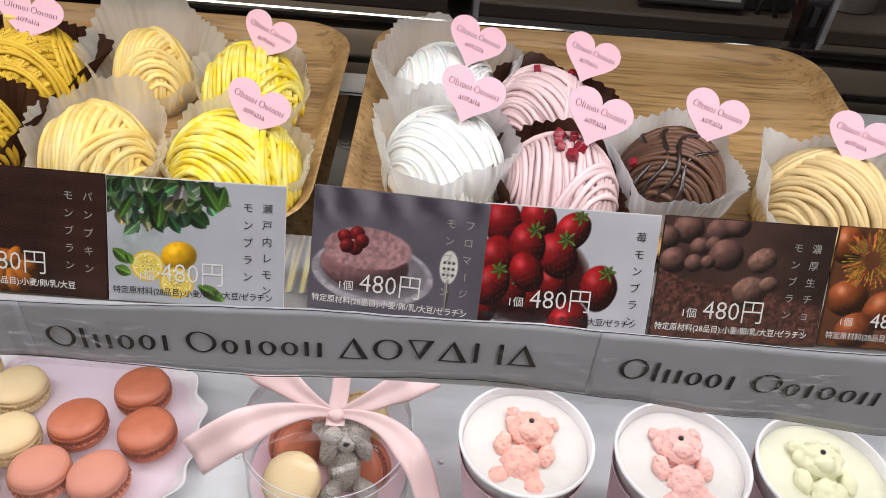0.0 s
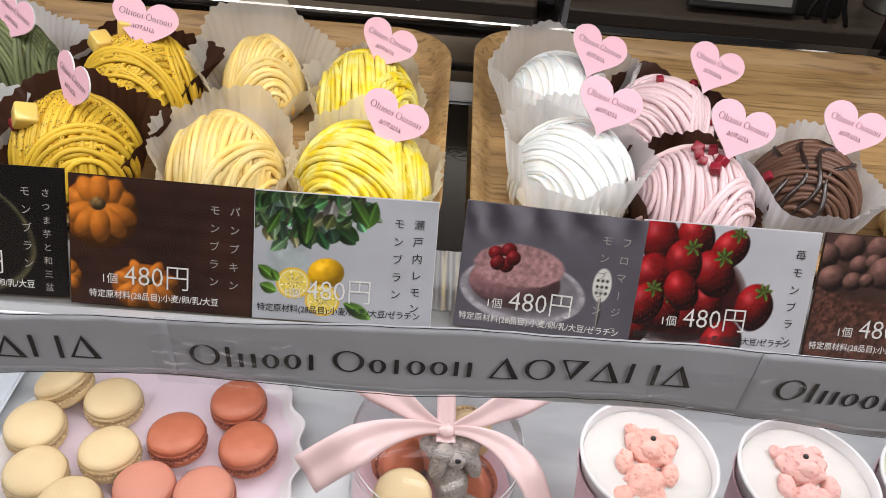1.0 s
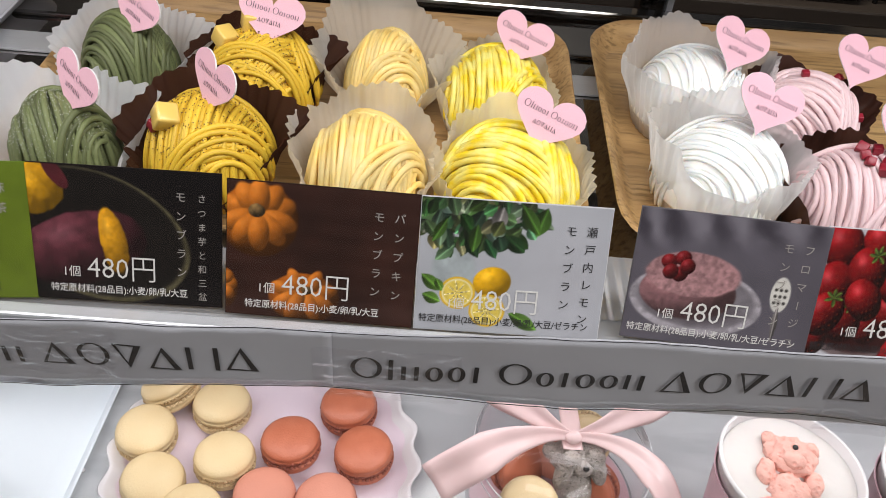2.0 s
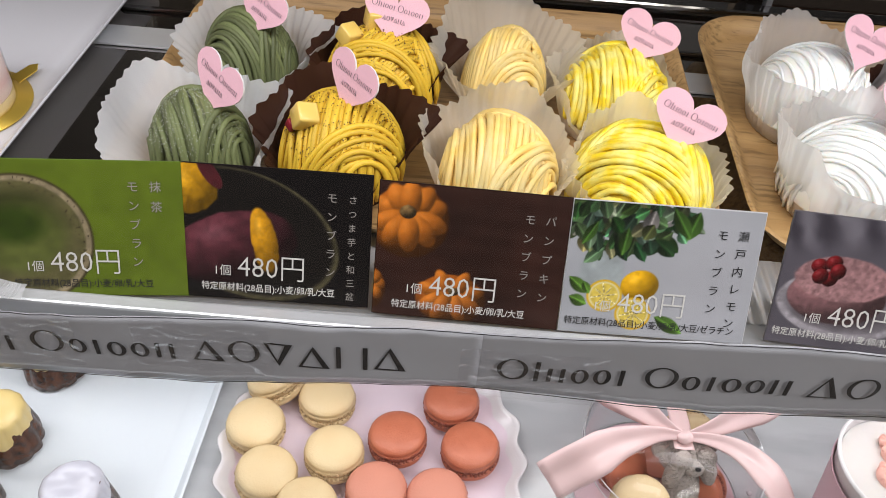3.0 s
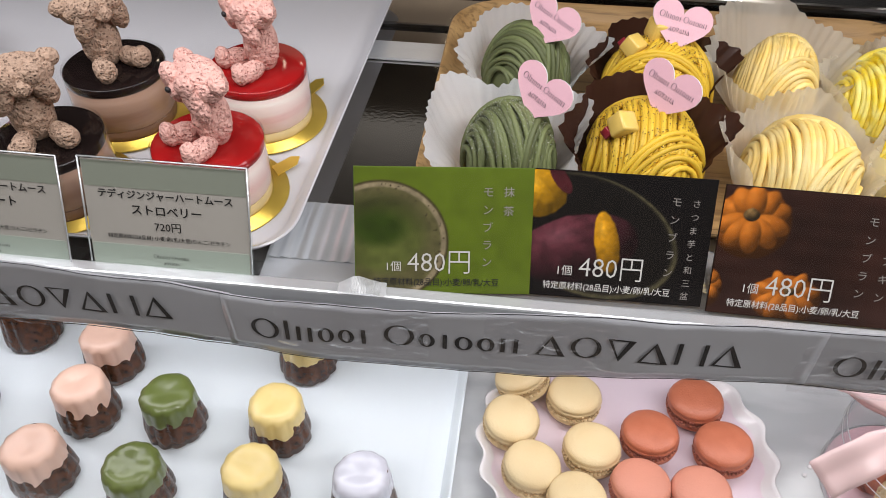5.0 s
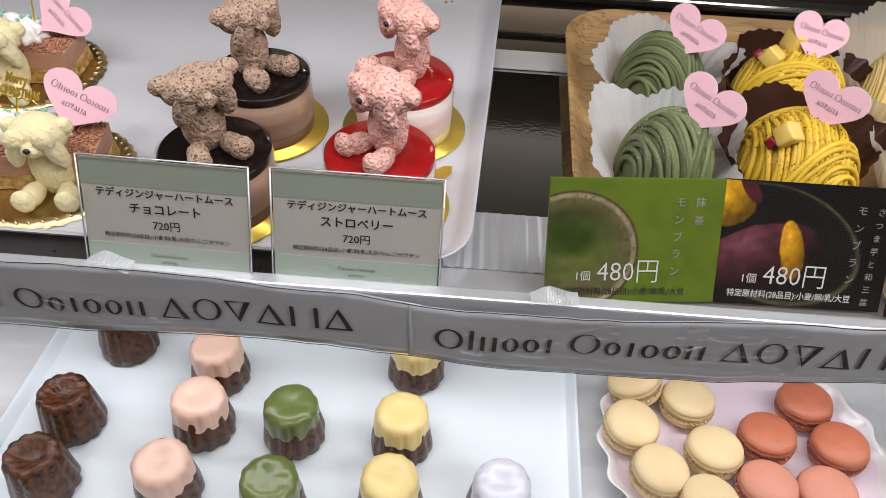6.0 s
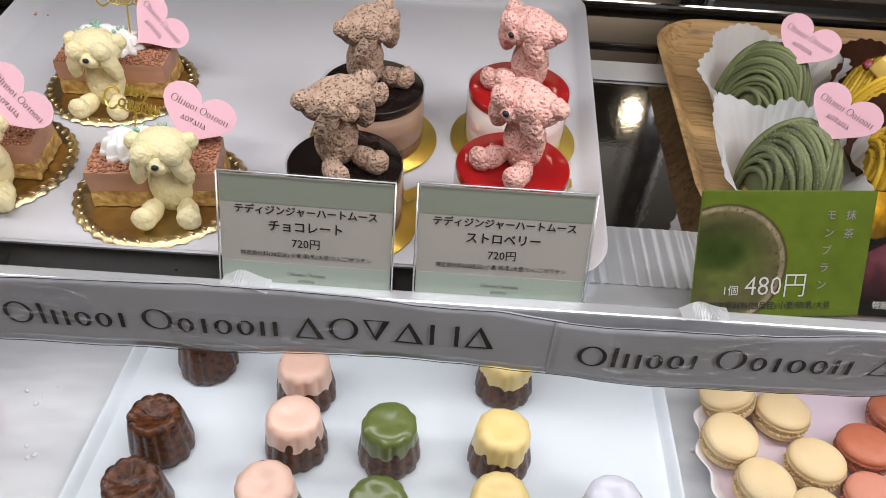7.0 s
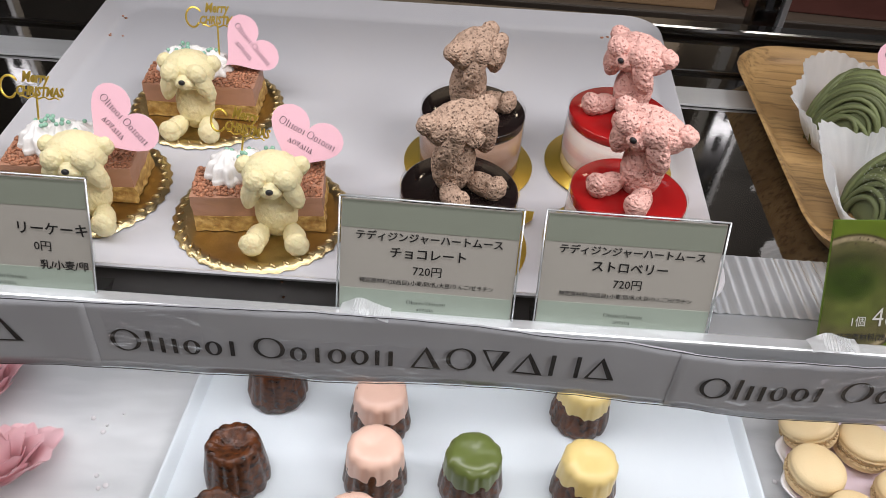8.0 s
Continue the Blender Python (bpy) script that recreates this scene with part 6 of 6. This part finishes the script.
ribbon_strip(bez(KNOT, (-0.018, 0.004, KZ + 0.012), (-0.050, 0.026, KZ + 0.030), (-0.066, 0.040, KZ + 0.020)), flare(0.006, 0.027, 1.1), lerp(FACE, (0.3, -0.7, 0.6)), "bow_loop")
ribbon_strip(bez((-0.066, 0.040, KZ + 0.020), (-0.052, 0.030, KZ + 0.006), (-0.02, 0.014, KZ + 0.002), KNOT), flare(0.005, 0.017)[::-1], lerp((0.3, -0.9, 0.3), (0, -0.5, 0.85)), "bow_loop")
ribbon_strip(bez(KNOT, (0.026, 0.004, KZ + 0.010), (0.060, 0.020, KZ + 0.024), (0.076, 0.036, KZ + 0.018)), flare(0.006, 0.024, 1.1), lerp(FACE, (-0.3, -0.7, 0.6)), "bow_loop")
ribbon_strip(bez((0.076, 0.036, KZ + 0.018), (0.055, 0.026, KZ + 0.004), (0.03, 0.012, KZ + 0.002), KNOT), flare(0.005, 0.016)[::-1], lerp((-0.3, -0.9, 0.3), (0, -0.5, 0.85)), "bow_loop")
ribbon_strip(bez(KNOT, (-0.030, -0.002, KZ + 0.016), (-0.056, -0.022, KZ + 0.014), (-0.090, -0.034, KZ - 0.010)), flare(0.006, 0.029), lerp(FACE, (0.25, -0.5, 0.8)), "ribbon_tail")
ribbon_strip(bez(KNOT, (0.038, -0.002, KZ + 0.012), (0.066, -0.014, KZ + 0.004), (0.080, -0.050, KZ - 0.030)), flare(0.006, 0.022, 0.9), lerp(FACE, (0.5, -0.5, 0.7)), "ribbon_tail")
ribbon_strip([(0.006, a, BZ + 0.0025) for a in np.linspace(-0.004, 0.064, 23)], [0.014] * 23, lerp((0, 0, 1), (0, 0, 1)), "lid_band")
bm = bmesh.new()
blob(bm, KNOT, (0.0058, 0.0056, 0.0048), 3, lumps=0.0012, freq=160)
part("knot", bm, M["ribbon"], gift, "ribbon knot")
macaron("cream", pose(BX - 0.022, BY - 0.028, ZL + 0.022, 20, 0, 0), "pale cream macaron inside the clear gift box", r=0.021)
macaron("orange", pose(BX + 0.036, BY + 0.008, ZL + 0.010, 70, 0, -40), "burnt orange macaron on edge inside the clear gift box", r=0.021)
macaron("orange", pose(BX - 0.034, BY + 0.018, ZL + 0.012, 60, 0, 45), "burnt orange macaron on edge inside the clear gift box", r=0.021)
macaron("pink", pose(BX + 0.004, BY + 0.036, ZL + 0.014, 60, 0, 0), "coral pink macaron on edge inside the clear gift box", r=0.021)
macaron("cream", pose(BX + 0.022, BY + 0.040, ZL + 0.026, 60, 10, 0), "pale cream macaron at the back of the clear gift box", r=0.021)
sitting_figure(FOAM["biscuit"], pose(BX + 0.016, BY - 0.016, ZL + 0.004, -26, 0, 10), "grey biscuit figure seated inside the clear gift box", 0.0005, 1.25, nose=True, pits=0.0005, broad=1.15)


# ---------------------------------------------------------------- paper cups of cream
def cream_cup(x, y, filling, figure, turn, label, figure_label):
    t = empty("cream_cup", pose(x, y, ZL), label, "cup", "cups of cream")
    h, r0, r1 = 0.097, 0.034, 0.0455
    part("cup", turned([(r0, 0.0), (r1 - 0.001, h - 0.003), (r1 + 0.0012, h - 0.002), (r1 + 0.0016, h), (r1 + 0.0002, h + 0.001), (r1 - 0.0010, h), (r1 - 0.0018, h - 0.009), (r1 - 0.0025, h - 0.0095)], 64), M["cup_white"], t, "white card cup with a rolled rim")
    bm = bmesh.new()
    loft(bm, [circle(r0 + 0.0008 + (r1 - r0) * z / h, z, 64) for z in (0.006, 0.04, 0.082)] + [circle(r0 + 0.002 + (r1 - r0) * 0.082 / h, 0.0822, 64)])
    so = part("sleeve", bm, M["cup_pink"], t, "pink card sleeve")
    bm = bmesh.new()
    rings = [circle(r1 - 0.0022, h - 0.0075, 48)] + [[(px, py, h - 0.0085 + 0.002 * (1 - r / r1) + 0.0012 * noise.noise(Vector((px * 90, py * 90, x * 30)))) for px, py, _ in circle(r, 0, 48)] for r in (0.040, 0.034, 0.026, 0.018, 0.010, 0.002)]
    loft(bm, rings, cap_last=True)
    part("cream", bm, filling, t, "smooth whipped cream")
    lying_figure(FOAM[figure], pose(x, y - 0.001, ZL + h - 0.0122, 10, 0, turn), figure_label, 1.2)


GREENISH = mat("pale_melon_cream", (0.66, 0.66, 0.50), 0.5, vary=0.05, scale=60, bump=0.2, bump_scale=200)
cream_cup(0.121, 0.424, M["milk"], "peach", -16, "white paper cup in a pink sleeve filled with cream", "peach-pink animal-shaped sweet lying on white cream")
cream_cup(0.228, 0.417, M["milk"], "rose", 2, "white paper cup in a pink sleeve filled with cream", "rose-pink animal-shaped sweet lying on white cream")
cream_cup(0.326, 0.413, GREENISH, "pale_green", 0, "white paper cup filled with pale green cream", "pale green animal-shaped sweet lying on cream")

# ---------------------------------------------------------------- pink fabric roses
PETAL = sheet_mat("pink_petal", (0.93, 0.60, 0.64), 0.35, 0.0, 0.03, 0.10)


def rose(x, y, z, s, seed):
    t = empty("pink_rose", pose(x, y, z, -18, 8, seed * 40), "pink artificial rose with layered petals on the lower shelf", "flower", "pink roses")
    rr = random.Random(seed)
    for k in range(22):
        f = k / 21
        a = k * 2.4
        r = s * (0.10 + 0.80 * f)
        openness = 0.15 + 1.0 * f
        bm = bmesh.new()
        rings = []
        w = s * (0.35 + 0.55 * f)
        for j in range(7):
            v = j / 6
            ring = []
            for i in range(9):
                u = i / 8 - 0.5
                ww = w * math.sin(math.pi * (0.22 + 0.62 * v)) * 1.1
                rad = r * 0.5 + v * s * 0.42 * openness + 0.10 * s * v * v * (1 if f > 0.3 else -0.5)
                px, py = rad - ww * u * u * 0.9, ww * u
                h = s * (0.75 - 0.35 * f) * v * (1 - 0.25 * openness * v) + 0.03 * s * math.sin(9 * u + k) * v
                ring.append((px * math.cos(a) - py * math.sin(a), px * math.sin(a) + py * math.cos(a), h))
            rings.append(ring)
        loft(bm, rings, close=False)
        part("petal", bm, PETAL, t)
    part("calyx", turned([(s * 0.3, -0.002), (s * 0.45, 0.002), (s * 0.2, 0.006)], 16), PETAL, t)


rose(-0.925, 0.428, ZL + 0.008, 0.046, 1)
rose(-0.968, 0.500, ZL + 0.008, 0.040, 2)
rose(-0.925, 0.360, ZL + 0.008, 0.042, 3)

# ---------------------------------------------------------------- small drops on the stone shelf
drops = bmesh.new()
rr = random.Random(77)
for _ in range(26):
    dx, dy = rr.choice(((-0.87, 0.45), (-0.34, 0.44), (-0.09, 0.40), (0.06, 0.42))), rr.uniform(-0.06, 0.07)
    s_ = rr.uniform(0.0010, 0.0024)
    blob(drops, (dx[0] + rr.uniform(-0.035, 0.02), dx[1] + dy, ZL + s_ * 0.3), (s_, s_, s_ * 0.7), 2)
tagged(link("water_drops", drops, M["plate_rim"]), "small pale drops scattered on the stone shelf", "drops", kind="stuff")
